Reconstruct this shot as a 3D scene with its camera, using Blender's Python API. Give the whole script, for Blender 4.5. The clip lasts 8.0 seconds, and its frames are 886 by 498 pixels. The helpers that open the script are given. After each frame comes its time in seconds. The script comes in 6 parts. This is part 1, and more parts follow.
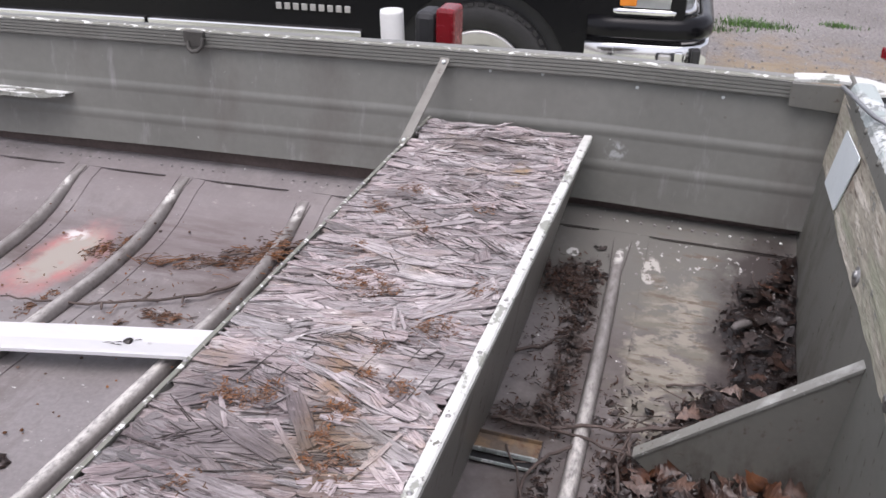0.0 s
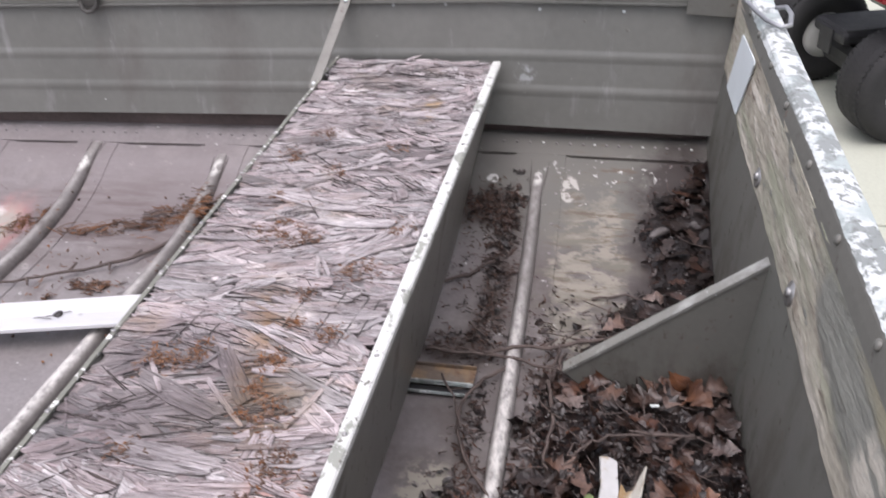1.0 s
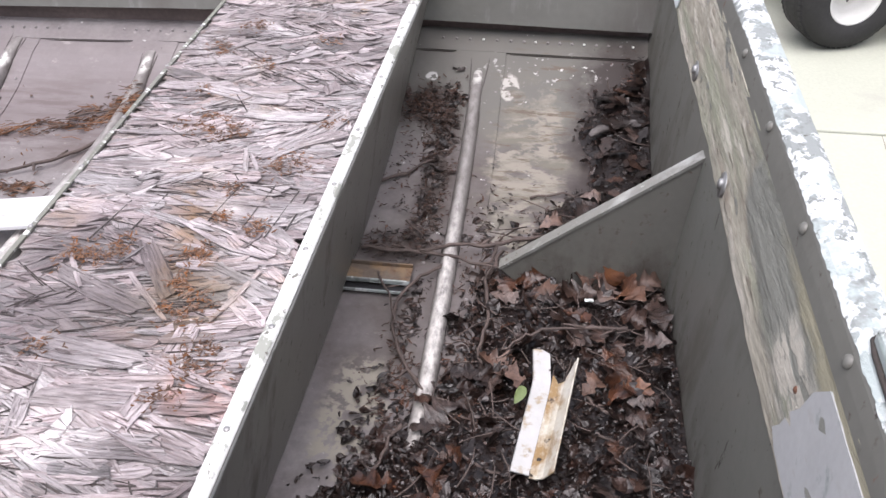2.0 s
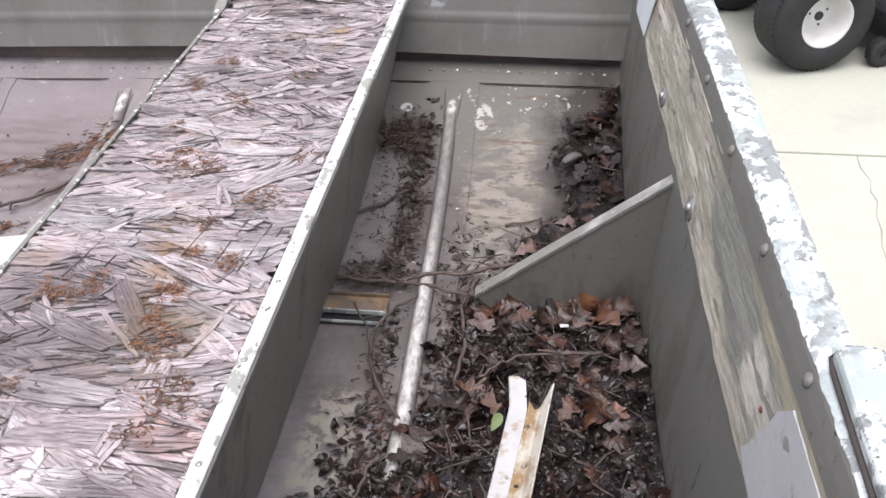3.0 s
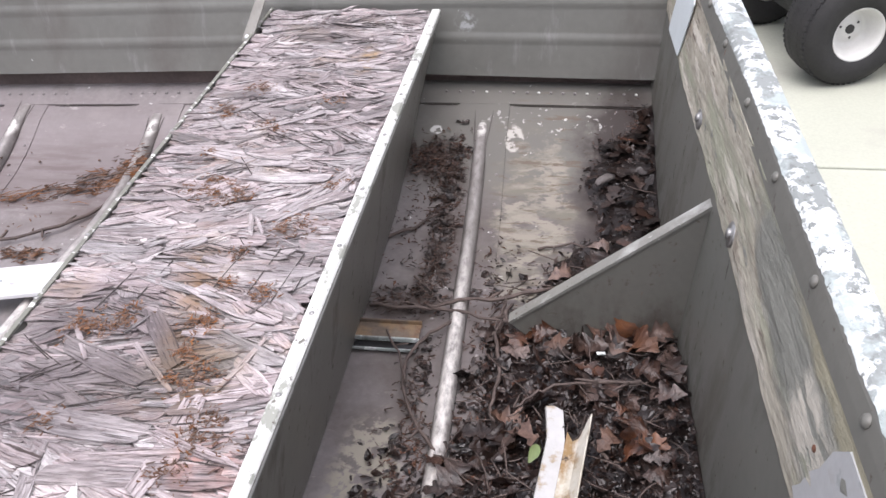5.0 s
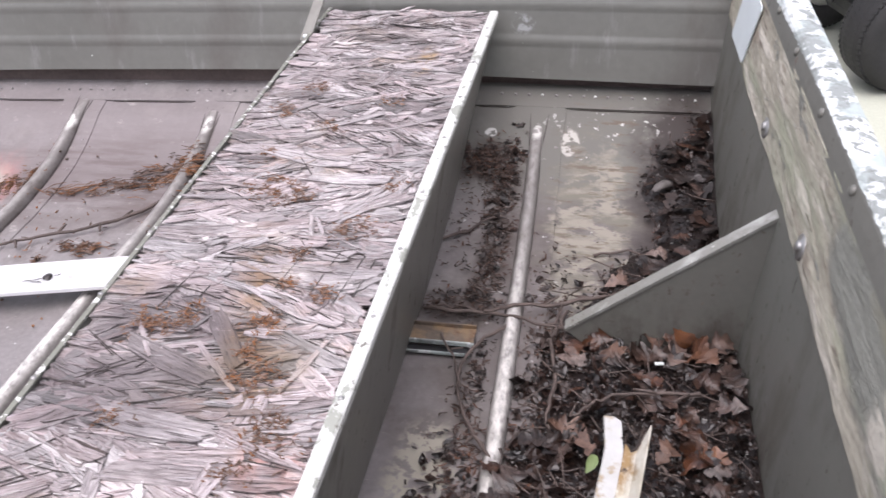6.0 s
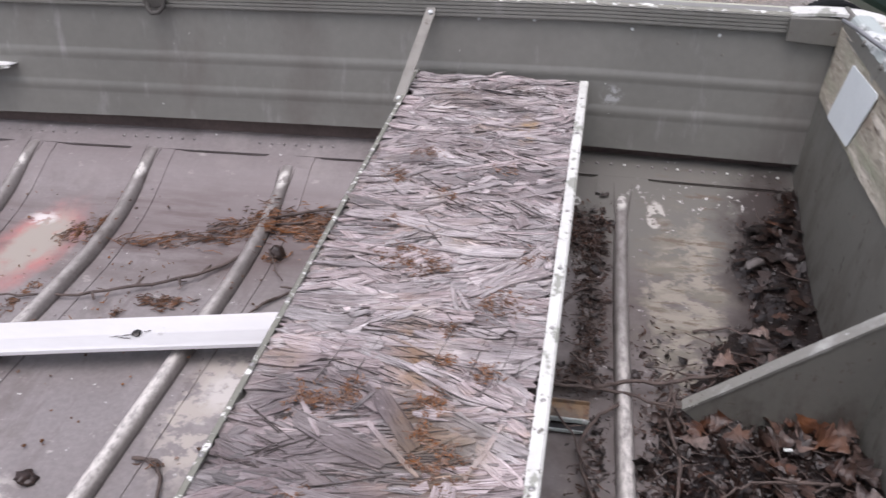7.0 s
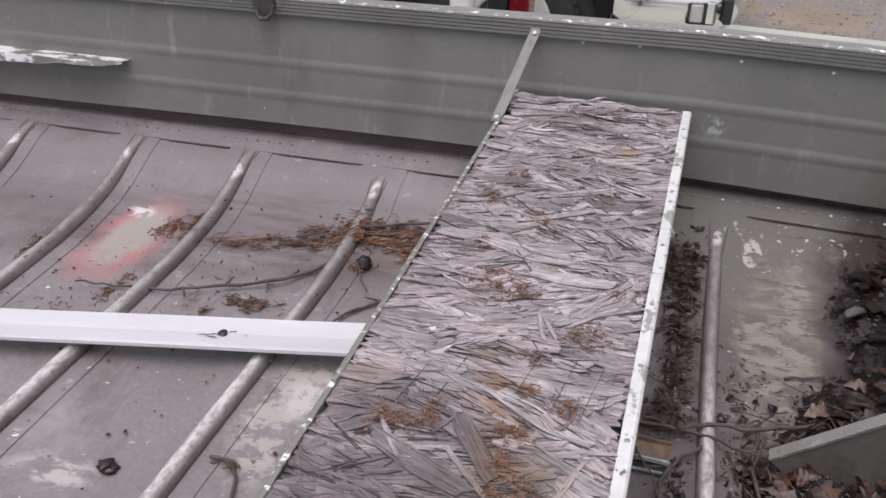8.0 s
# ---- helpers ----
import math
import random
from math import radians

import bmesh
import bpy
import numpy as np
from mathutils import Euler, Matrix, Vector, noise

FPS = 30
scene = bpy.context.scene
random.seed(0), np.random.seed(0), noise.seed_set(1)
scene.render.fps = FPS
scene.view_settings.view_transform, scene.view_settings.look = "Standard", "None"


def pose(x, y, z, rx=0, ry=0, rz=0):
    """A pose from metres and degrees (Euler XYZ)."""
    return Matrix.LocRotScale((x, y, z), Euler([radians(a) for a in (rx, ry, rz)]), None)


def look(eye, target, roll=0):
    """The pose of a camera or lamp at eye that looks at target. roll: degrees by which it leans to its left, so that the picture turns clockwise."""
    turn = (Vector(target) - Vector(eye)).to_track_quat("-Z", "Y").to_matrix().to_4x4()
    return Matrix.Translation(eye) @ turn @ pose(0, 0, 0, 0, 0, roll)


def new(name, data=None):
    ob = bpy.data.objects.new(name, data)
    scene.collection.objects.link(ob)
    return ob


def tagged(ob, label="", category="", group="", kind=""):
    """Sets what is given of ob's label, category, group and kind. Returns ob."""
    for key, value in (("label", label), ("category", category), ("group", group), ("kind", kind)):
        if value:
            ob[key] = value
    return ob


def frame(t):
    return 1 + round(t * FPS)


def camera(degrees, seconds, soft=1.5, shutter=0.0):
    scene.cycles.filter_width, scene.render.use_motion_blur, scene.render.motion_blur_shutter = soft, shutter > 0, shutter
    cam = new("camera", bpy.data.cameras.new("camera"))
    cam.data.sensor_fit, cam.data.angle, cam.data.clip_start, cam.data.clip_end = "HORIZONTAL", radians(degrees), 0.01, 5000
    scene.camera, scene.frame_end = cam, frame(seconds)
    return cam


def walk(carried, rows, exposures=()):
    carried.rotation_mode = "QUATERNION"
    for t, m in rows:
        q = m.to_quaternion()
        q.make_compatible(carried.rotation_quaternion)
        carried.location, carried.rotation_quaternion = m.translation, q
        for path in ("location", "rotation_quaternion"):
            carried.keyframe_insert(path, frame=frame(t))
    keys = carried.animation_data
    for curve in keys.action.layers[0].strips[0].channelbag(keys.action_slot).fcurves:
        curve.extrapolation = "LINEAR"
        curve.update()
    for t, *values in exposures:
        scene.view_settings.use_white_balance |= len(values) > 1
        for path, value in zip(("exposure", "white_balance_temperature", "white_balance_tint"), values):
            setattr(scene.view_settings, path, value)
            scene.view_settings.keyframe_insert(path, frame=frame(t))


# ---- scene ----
cam = camera(51.6, 8.0, 1.5, 0.3)
PATH = [
    (0, (0.203, -1.558, 0.88), (-0.311, 0.139, -0.045), 1.3),
    (0.5, (0.221, -1.572, 0.894), (-0.255, 0.113, -0.073), -2.2),
    (1, (0.233, -1.563, 0.902), (-0.137, 0.09, -0.16), -2.6),
    (1.5, (0.236, -1.553, 0.877), (-0.017, 0.024, -0.327), -0.6),
    (2, (0.251, -1.556, 0.872), (0.003, 0.009, -0.349), -0.8),
    (3.5, (0.269, -1.56, 0.879), (0.057, 0.063, -0.27), -1.9),
    (4, (0.266, -1.555, 0.877), (0.064, 0.071, -0.27), -1.8),
    (4.5, (0.258, -1.544, 0.875), (0.025, 0.082, -0.266), -2.3),
    (4.7, (0.255, -1.539, 0.876), (-0.004, 0.084, -0.264), -2.8),
    (5.8, (0.255, -1.541, 0.889), (-0.07, 0.062, -0.261), -2.9),
    (6, (0.227, -1.534, 0.882), (-0.133, 0.069, -0.258), -3.3),
    (6.5, (0.138, -1.549, 0.921), (-0.225, 0.058, -0.213), -2.4),
    (6.7, (0.08, -1.535, 0.913), (-0.189, 0.13, -0.161), 0.3),
    (7, (0.016, -1.539, 0.907), (-0.275, 0.132, -0.153), 0.5),
    (7.5, (-0.014, -1.526, 0.913), (-0.514, 0.112, -0.121), -0.0),
    (8, (0.0, -1.527, 0.911), (-0.464, 0.118, -0.128), 1.7),
]
walk(cam, [(t, look(eye, target, roll)) for t, eye, target, roll in PATH], [(0.0, 0.73, 6350, 19), (0.5, 0.74, 6350, 19), (1.0, 0.82, 6350, 19), (1.5, 0.99, 6350, 19), (2.0, 1.11, 6350, 18), (3.5, 1.07, 6350, 18), (4.5, 1.06, 6350, 18), (6.0, 1.08, 6350, 19), (6.5, 0.85, 6350, 20), (7.0, 0.63, 6350, 20), (7.5, 0.36, 6350, 20), (8.0, 0.38, 6350, 20)])

# ---- light ----
world = bpy.data.worlds.new("overcast_sky")
scene.world = world
world.use_nodes = True
_wn, _wl = world.node_tree.nodes, world.node_tree.links
_sky = _wn.new("ShaderNodeTexSky")
_sky.sky_type = "NISHITA"
_sky.sun_disc = False
_sky.sun_elevation, _sky.sun_rotation = radians(73), radians(191)
_sky.dust_density, _sky.air_density = 3.0, 1.0
_hs = _wn.new("ShaderNodeHueSaturation")
_hs.inputs["Saturation"].default_value = 0.28
_wl.new(_sky.outputs[0], _hs.inputs["Color"])
_wl.new(_hs.outputs[0], _wn["Background"].inputs["Color"])
_wn["Background"].inputs["Strength"].default_value = 0.15

sun_data = bpy.data.lights.new("sun", "SUN")
sun_data.energy, sun_data.angle, sun_data.color = 1.2, radians(60), (1.0, 0.97, 0.93)
sun = new("sun", sun_data)
sun.matrix_world = look((-0.5, -2.6, 9.0), (0, 0, 0))


# ---- materials ----
def mat(name, a, b=None, rough=0.6, metal=0.0, scale=6.0, stretch=(1, 1, 1), fine=150.0, grain=0.25, bump=0.15,
        layers=(), rand=0.0, island=0.0, coat=0.0, relief=None, coord="Object"):
    """Two colours mixed by broad noise, a fine grain, and layers of (colour, scale, low, high, stretch, patch, roughness) painted over by noise."""
    m = bpy.data.materials.new(name)
    m.use_nodes = True
    n, l = m.node_tree.nodes, m.node_tree.links
    bsdf = n["Principled BSDF"]
    tc = n.new("ShaderNodeTexCoord")

    def mapped(s, src):
        mp = n.new("ShaderNodeMapping")
        mp.inputs["Scale"].default_value = s
        l.new(tc.outputs[src], mp.inputs["Vector"])
        return mp.outputs[0]

    def noise_of(s, st, detail=5.0, rgh=0.6, src="Object"):
        t = n.new("ShaderNodeTexNoise")
        t.inputs["Scale"].default_value, t.inputs["Detail"].default_value, t.inputs["Roughness"].default_value = s, detail, rgh
        l.new(mapped(st, src), t.inputs["Vector"])
        return t.outputs["Fac"]

    def ramp(src, lo, hi):
        r = n.new("ShaderNodeMapRange")
        r.inputs["From Min"].default_value, r.inputs["From Max"].default_value = lo, hi
        l.new(src, r.inputs["Value"])
        return r.outputs[0]

    def mix(fac, c1, c2, mode="MIX"):
        x = n.new("ShaderNodeMix")
        x.data_type, x.blend_type = "RGBA", mode
        for sock, v in ((x.inputs[0], fac), (x.inputs[6], c1), (x.inputs[7], c2)):
            if isinstance(v, (int, float)):
                sock.default_value = v
            elif isinstance(v, tuple):
                sock.default_value = (*v[:3], 1)
            else:
                l.new(v, sock)
        return x.outputs[2]

    def math_node(op, p, q):
        x = n.new("ShaderNodeMath")
        x.operation = op
        for sock, v in zip(x.inputs, (p, q)):
            if isinstance(v, (int, float)):
                sock.default_value = v
            else:
                l.new(v, sock)
        return x.outputs[0]

    b = b or tuple(c * 0.75 for c in a)
    col = mix(ramp(noise_of(scale, stretch, src=coord), 0.3, 0.7), a, b)
    g = noise_of(fine, stretch, 3.0, src=coord)
    col = mix(grain, col, mix(ramp(g, 0.3, 0.7), (0.25, 0.25, 0.25), (1, 1, 1)), "MULTIPLY")
    height, rgh = g, rough
    for colour, sc, lo, hi, st, patch, lr in layers:
        f = ramp(noise_of(sc, st, 8.0, 0.65, coord if st[2] < 0.5 else "Object"), lo, hi)
        if patch:
            centre, radii, soft, wob = patch[:4]
            mp = n.new("ShaderNodeMapping")
            mp.vector_type = "TEXTURE"
            mp.inputs["Location"].default_value, mp.inputs["Scale"].default_value = centre, radii
            mp.inputs["Rotation"].default_value[2] = radians(patch[4]) if len(patch) > 4 else 0.0
            l.new(tc.outputs["Object"], mp.inputs["Vector"])
            ln = n.new("ShaderNodeVectorMath")
            ln.operation = "LENGTH"
            l.new(mp.outputs[0], ln.inputs[0])
            d = math_node("ADD", ln.outputs["Value"], math_node("MULTIPLY", math_node("SUBTRACT", noise_of(9.0 / max(radii[0], 0.05) * 0.1, (1, 1, 1), 8.0, 0.7), 0.5), wob))
            f = math_node("MULTIPLY", f, ramp(d, 1.0 + soft, 1.0 - soft))
        col = mix(f, col, colour)
        if lr is not None:
            x = n.new("ShaderNodeMix")
            l.new(f, x.inputs[0])
            if isinstance(rgh, (int, float)):
                x.inputs[2].default_value = rgh
            else:
                l.new(rgh, x.inputs[2])
            x.inputs[3].default_value = lr
            rgh = x.outputs[0]
        height = math_node("ADD", height, math_node("MULTIPLY", f, 0.5))
    for amount, node, out in ((rand, "ShaderNodeObjectInfo", "Random"), (island, "ShaderNodeNewGeometry", "Random Per Island")):
        if amount:
            o = n.new(node).outputs[out]
            hv = n.new("ShaderNodeHueSaturation")
            l.new(ramp(o, 0, 1), hv.inputs["Value"])
            rr = n.new("ShaderNodeMapRange")
            rr.inputs["To Min"].default_value, rr.inputs["To Max"].default_value = 1 - amount, 1 + amount
            l.new(o, rr.inputs["Value"])
            l.new(rr.outputs[0], hv.inputs["Value"])
            rs = n.new("ShaderNodeMapRange")
            rs.inputs["To Min"].default_value, rs.inputs["To Max"].default_value = 0.55, 1.3
            l.new(math_node("FRACT", math_node("MULTIPLY", o, 7.31), 0.0), rs.inputs["Value"])
            l.new(rs.outputs[0], hv.inputs["Saturation"])
            l.new(col, hv.inputs["Color"])
            col = hv.outputs[0]
    l.new(col, bsdf.inputs["Base Color"])
    if isinstance(rgh, (int, float)):
        rv = n.new("ShaderNodeMapRange")
        rv.inputs["To Min"].default_value, rv.inputs["To Max"].default_value = max(rough - 0.12, 0.03), min(rough + 0.12, 1)
        l.new(noise_of(scale * 3, stretch), rv.inputs["Value"])
        rgh = rv.outputs[0]
    l.new(rgh, bsdf.inputs["Roughness"])
    bsdf.inputs["Metallic"].default_value = metal
    bsdf.inputs["Coat Weight"].default_value = coat
    if bump:
        bp = n.new("ShaderNodeBump")
        bp.inputs["Strength"].default_value, bp.inputs["Distance"].default_value = bump, relief or 0.002
        l.new(height, bp.inputs["Height"])
        l.new(bp.outputs[0], bsdf.inputs["Normal"])
    return m


WHITE, TAN, DARK, MUD = (0.72, 0.73, 0.70), (0.33, 0.30, 0.25), (0.045, 0.038, 0.033), (0.10, 0.075, 0.055)
ALL = (1, 1, 1)
M_SIDE = mat("olive_painted_aluminium", (0.203, 0.204, 0.186), (0.158, 0.159, 0.144), 0.32, 0.0, 3.0, fine=60, grain=0.12, bump=0.05, layers=(
    ((0.10, 0.085, 0.075), 5.0, 0.55, 0.85, (1, 1, 0.5), None, 0.7),
    ((0.36, 0.37, 0.365), 70.0, 0.47, 0.58, ALL, ((0.047, 0.03, 0.274), (0.018, 0.2, 0.016), 0.3, 1.2), 0.7),
    ((0.26, 0.26, 0.25), 20.0, 0.60, 0.75, (1.2, 1, 0.3), None, 0.6),
    (WHITE, 50.0, 0.715, 0.73, (1, 1, 0.7), None, 0.6)))
FLOOR_DIRT_SHADE = (
    ((0.31, 0.29, 0.28), 11.0, 0.55, 0.80, (1, 0.7, 1), None, 0.5),
    ((0.090, 0.075, 0.068), 7.0, 0.54, 0.78, ALL, None, 0.7),
    ((0.38, 0.36, 0.34), 40.0, 0.63, 0.68, (0.6, 1, 1), None, 0.6),
    ((0.090, 0.076, 0.070), 9.0, 0.18, 0.60, ALL, ((0.24, -0.50, 0.06), (0.23, 0.50, 0.4), 0.35, 0.6), 0.55),
    # olive film, darkened further to put in the side wall's shade on the floor
    ((0.122, 0.118, 0.106), 6.0, 0.08, 0.42, ALL, ((0.16, -0.05, 0.12), (0.34, 0.19, 0.4), 0.30, 0.5), 0.5),)
FLOOR_FILM = (
    ((0.115, 0.092, 0.088), 8.0, 0.30, 0.62, (0.6, 1.5, 1), ((-0.75, -0.25, 0.04), (0.75, 0.10, 0.4), 0.45, 0.8), 0.6),
    ((0.15, 0.135, 0.130), 12.0, 0.58, 0.76, (0.5, 1.4, 1), None, 0.6),
    (WHITE, 45.0, 0.675, 0.70, ALL, None, 0.7),
    ((0.245, 0.226, 0.190), 30.0, 0.44, 0.50, (0.8, 1.2, 1), ((0.190, -0.300, 0.06), (0.060, 0.185, 0.3), 0.16, 2.4), 0.85),
    ((0.150, 0.140, 0.116), 20.0, 0.48, 0.62, (0.5, 1.3, 1), ((0.198, -0.28, 0.06), (0.085, 0.22, 0.3), 0.35, 1.2), 0.8),)
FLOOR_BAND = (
    # darker purplish bands along the outer floor before the bench
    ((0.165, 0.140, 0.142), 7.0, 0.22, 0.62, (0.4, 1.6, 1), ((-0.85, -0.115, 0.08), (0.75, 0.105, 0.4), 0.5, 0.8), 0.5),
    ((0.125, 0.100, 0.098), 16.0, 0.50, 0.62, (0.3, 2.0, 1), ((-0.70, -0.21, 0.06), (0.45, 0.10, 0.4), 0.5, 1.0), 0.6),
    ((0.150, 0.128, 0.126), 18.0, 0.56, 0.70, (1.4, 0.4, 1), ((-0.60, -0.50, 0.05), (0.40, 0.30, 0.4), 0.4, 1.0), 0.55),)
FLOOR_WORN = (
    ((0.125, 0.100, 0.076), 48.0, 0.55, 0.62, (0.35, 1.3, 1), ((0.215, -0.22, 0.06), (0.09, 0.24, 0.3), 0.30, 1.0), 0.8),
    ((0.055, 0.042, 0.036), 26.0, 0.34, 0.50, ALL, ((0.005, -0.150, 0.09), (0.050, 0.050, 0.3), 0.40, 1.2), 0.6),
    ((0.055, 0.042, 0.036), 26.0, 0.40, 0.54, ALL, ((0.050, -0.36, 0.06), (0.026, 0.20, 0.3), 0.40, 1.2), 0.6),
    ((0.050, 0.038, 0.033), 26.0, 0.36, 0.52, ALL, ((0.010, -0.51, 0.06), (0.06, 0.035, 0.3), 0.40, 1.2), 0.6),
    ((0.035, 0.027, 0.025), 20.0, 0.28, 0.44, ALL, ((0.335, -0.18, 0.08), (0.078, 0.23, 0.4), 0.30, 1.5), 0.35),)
FLOOR_SHADE_WEAR = (
    # shade at the foot of the bench, painted into the floor colour
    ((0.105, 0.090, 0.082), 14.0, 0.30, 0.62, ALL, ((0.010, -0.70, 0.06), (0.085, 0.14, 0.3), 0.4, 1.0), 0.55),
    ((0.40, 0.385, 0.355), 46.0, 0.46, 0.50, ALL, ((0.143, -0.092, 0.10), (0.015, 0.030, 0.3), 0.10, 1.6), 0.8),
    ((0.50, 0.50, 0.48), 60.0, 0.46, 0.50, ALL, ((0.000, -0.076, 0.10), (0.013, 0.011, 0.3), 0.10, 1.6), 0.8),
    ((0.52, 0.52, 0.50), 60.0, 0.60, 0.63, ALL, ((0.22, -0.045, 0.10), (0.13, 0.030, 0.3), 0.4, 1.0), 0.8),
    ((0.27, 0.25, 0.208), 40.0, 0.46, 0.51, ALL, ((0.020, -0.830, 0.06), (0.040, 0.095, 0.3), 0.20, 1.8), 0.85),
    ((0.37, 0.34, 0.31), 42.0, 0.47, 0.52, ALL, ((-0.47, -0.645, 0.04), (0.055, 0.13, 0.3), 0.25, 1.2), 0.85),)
FLOOR_CHIPS = (
    ((0.40, 0.165, 0.155), 12.0, 0.24, 0.56, ALL, ((-0.962, -0.285, 0.04), (0.066, 0.128, 0.3), 0.28, 1.2, -10), 0.8),
    ((0.30, 0.272, 0.240), 18.0, 0.30, 0.46, ALL, ((-0.962, -0.275, 0.04), (0.050, 0.092, 0.3), 0.20, 1.4, -10), 0.8),
    ((0.56, 0.53, 0.52), 60.0, 0.46, 0.52, ALL, ((-0.985, -0.196, 0.04), (0.026, 0.016, 0.3), 0.5, 1.2), 0.8),
    ((0.40, 0.38, 0.36), 30.0, 0.46, 0.52, (0.6, 1, 1), ((-0.72, -0.83, 0.04), (0.06, 0.03, 0.3), 0.3, 1.4), 0.8),
    ((0.46, 0.44, 0.42), 40.0, 0.42, 0.50, ALL, ((-0.455, -0.60, 0.04), (0.035, 0.045, 0.3), 0.35, 1.4), 0.8),)
FLOOR_COAT = dict(a=(0.258, 0.238, 0.237), b=(0.208, 0.190, 0.189), rough=0.40, scale=4.0, fine=130, grain=0.26, bump=0.08)
M_FLOOR = mat("grey_painted_fore_floor", layers=FLOOR_DIRT_SHADE[:3] + FLOOR_FILM[:3] + FLOOR_BAND + FLOOR_SHADE_WEAR[-1:] + FLOOR_CHIPS, **FLOOR_COAT)
M_STERN = mat("grey_painted_stern_floor", layers=FLOOR_DIRT_SHADE + FLOOR_FILM[2:] + FLOOR_WORN + FLOOR_SHADE_WEAR[:-1], **FLOOR_COAT)


def rib_paint(x, slope):
    """Worn paint of one rib: scuffed bright along its crest, a highlight painted in there too, dirt at its foot."""
    return mat("worn_painted_rib", (0.225, 0.208, 0.200), (0.168, 0.155, 0.148), 0.42, 0.0, 7.0, fine=140, grain=0.3, bump=0.1, layers=(
        ((0.075, 0.062, 0.055), 12.0, 0.52, 0.72, (1, 0.6, 1), None, 0.8),
        # pale crest streak: worn paint plus the highlight along the rib's top
        ((0.31, 0.295, 0.285), 70.0, 0.34, 0.66, (1.2, 0.5, 1.2), ((x + slope * 0.4, -0.5, 0.07), (0.0072, 0.75, 0.5), 0.55, 0.9, math.degrees(slope)), 0.36),
        ((0.60, 0.58, 0.55), 110.0, 0.34, 0.58, (1.2, 0.5, 1.2), ((x + slope * 0.60, -0.70, 0.07), (0.0090, 0.26, 0.5), 0.5, 0.9, math.degrees(slope)), 0.34),
        ((0.56, 0.55, 0.52), 60.0, 0.46, 0.52, ALL, ((x, -0.080, 0.11), (0.008, 0.020, 0.5), 0.4, 1.2), 0.6)))


M_LIP = mat("olive_lip", (0.20, 0.205, 0.17), (0.17, 0.17, 0.145), 0.5, 0.0, 8.0, fine=120, grain=0.12, bump=0.2, layers=(
    (WHITE, 100.0, 0.555, 0.60, (0.6, 1, 1), None, 0.6), ((0.12, 0.10, 0.085), 60.0, 0.66, 0.70, ALL, None, 0.8)))
M_EDGE = mat("chipped_white_edge", (0.66, 0.67, 0.64), (0.54, 0.55, 0.52), 0.5, 0.0, 8.0, fine=120, grain=0.15, bump=0.2, layers=(
    ((0.27, 0.28, 0.245), 38.0, 0.55, 0.59, (1, 0.6, 1), None, 0.6),
    ((0.14, 0.135, 0.115), 70.0, 0.62, 0.66, (1, 0.6, 1), None, 0.6),
    ((0.12, 0.10, 0.085), 90.0, 0.66, 0.70, ALL, None, 0.8)))
M_KNEE = mat("scuffed_olive_edge", (0.245, 0.245, 0.225), (0.20, 0.20, 0.18), 0.42, 0.0, 9.0, fine=120, grain=0.15, bump=0.15, layers=(
    ((0.36, 0.365, 0.345), 26.0, 0.50, 0.66, (1, 1, 0.6), None, 0.4), (WHITE, 90.0, 0.64, 0.70, ALL, None, 0.5), ((0.12, 0.10, 0.085), 50.0, 0.64, 0.70, ALL, None, 0.8)))
M_CAP = mat("flaking_white_cap", (0.62, 0.65, 0.64), (0.54, 0.575, 0.565), 0.55, 0.0, 10.0, fine=140, grain=0.12, bump=0.3, layers=(
    ((0.225, 0.245, 0.236), 30.0, 0.51, 0.535, (1.1, 0.9, 1), None, 0.5),
    ((0.17, 0.185, 0.175), 80.0, 0.56, 0.585, (1.1, 0.9, 1), None, 0.5),
    ((0.36, 0.41, 0.40), 13.0, 0.50, 0.58, (1, 0.8, 1), None, 0.55),
    ((0.10, 0.10, 0.085), 90.0, 0.67, 0.71, ALL, None, 0.8)))
M_CHIP = mat("bare_white_chip", (0.62, 0.63, 0.62), (0.50, 0.51, 0.50), 0.6, 0.0, 40.0, grain=0.1)
M_RISER = mat("olive_bench_metal", (0.182, 0.176, 0.155), (0.140, 0.135, 0.119), 0.42, 0.0, 4.0, fine=70, grain=0.14, bump=0.05, layers=(
    ((0.085, 0.07, 0.06), 14.0, 0.56, 0.8, (1, 1, 0.4), None, 0.8), ((0.075, 0.06, 0.05), 60.0, 0.62, 0.72, ALL, None, 0.8), (WHITE, 60.0, 0.74, 0.78, ALL, None, 0.6)))
M_TRANSOM = mat("green_painted_transom", (0.160, 0.160, 0.142), (0.130, 0.129, 0.115), 0.45, 0.0, 3.0, fine=80, grain=0.12, bump=0.05, layers=(
    ((0.085, 0.075, 0.06), 8.0, 0.52, 0.80, (1, 1, 0.4), None, 0.7), ((0.09, 0.07, 0.055), 70.0, 0.62, 0.72, ALL, None, 0.8), ((0.07, 0.06, 0.05), 30.0, 0.46, 0.70, (1, 1, 0.5), ((0.35, -0.7, 0.07), (0.2, 0.9, 0.06), 0.5, 0.8), 0.8), ((0.20, 0.10, 0.065), 60.0, 0.68, 0.72, (1, 1, 0.3), None, 0.8), ((0.05, 0.042, 0.036), 26.0, 0.655, 0.67, (1, 1.6, 0.5), None, 0.8)))
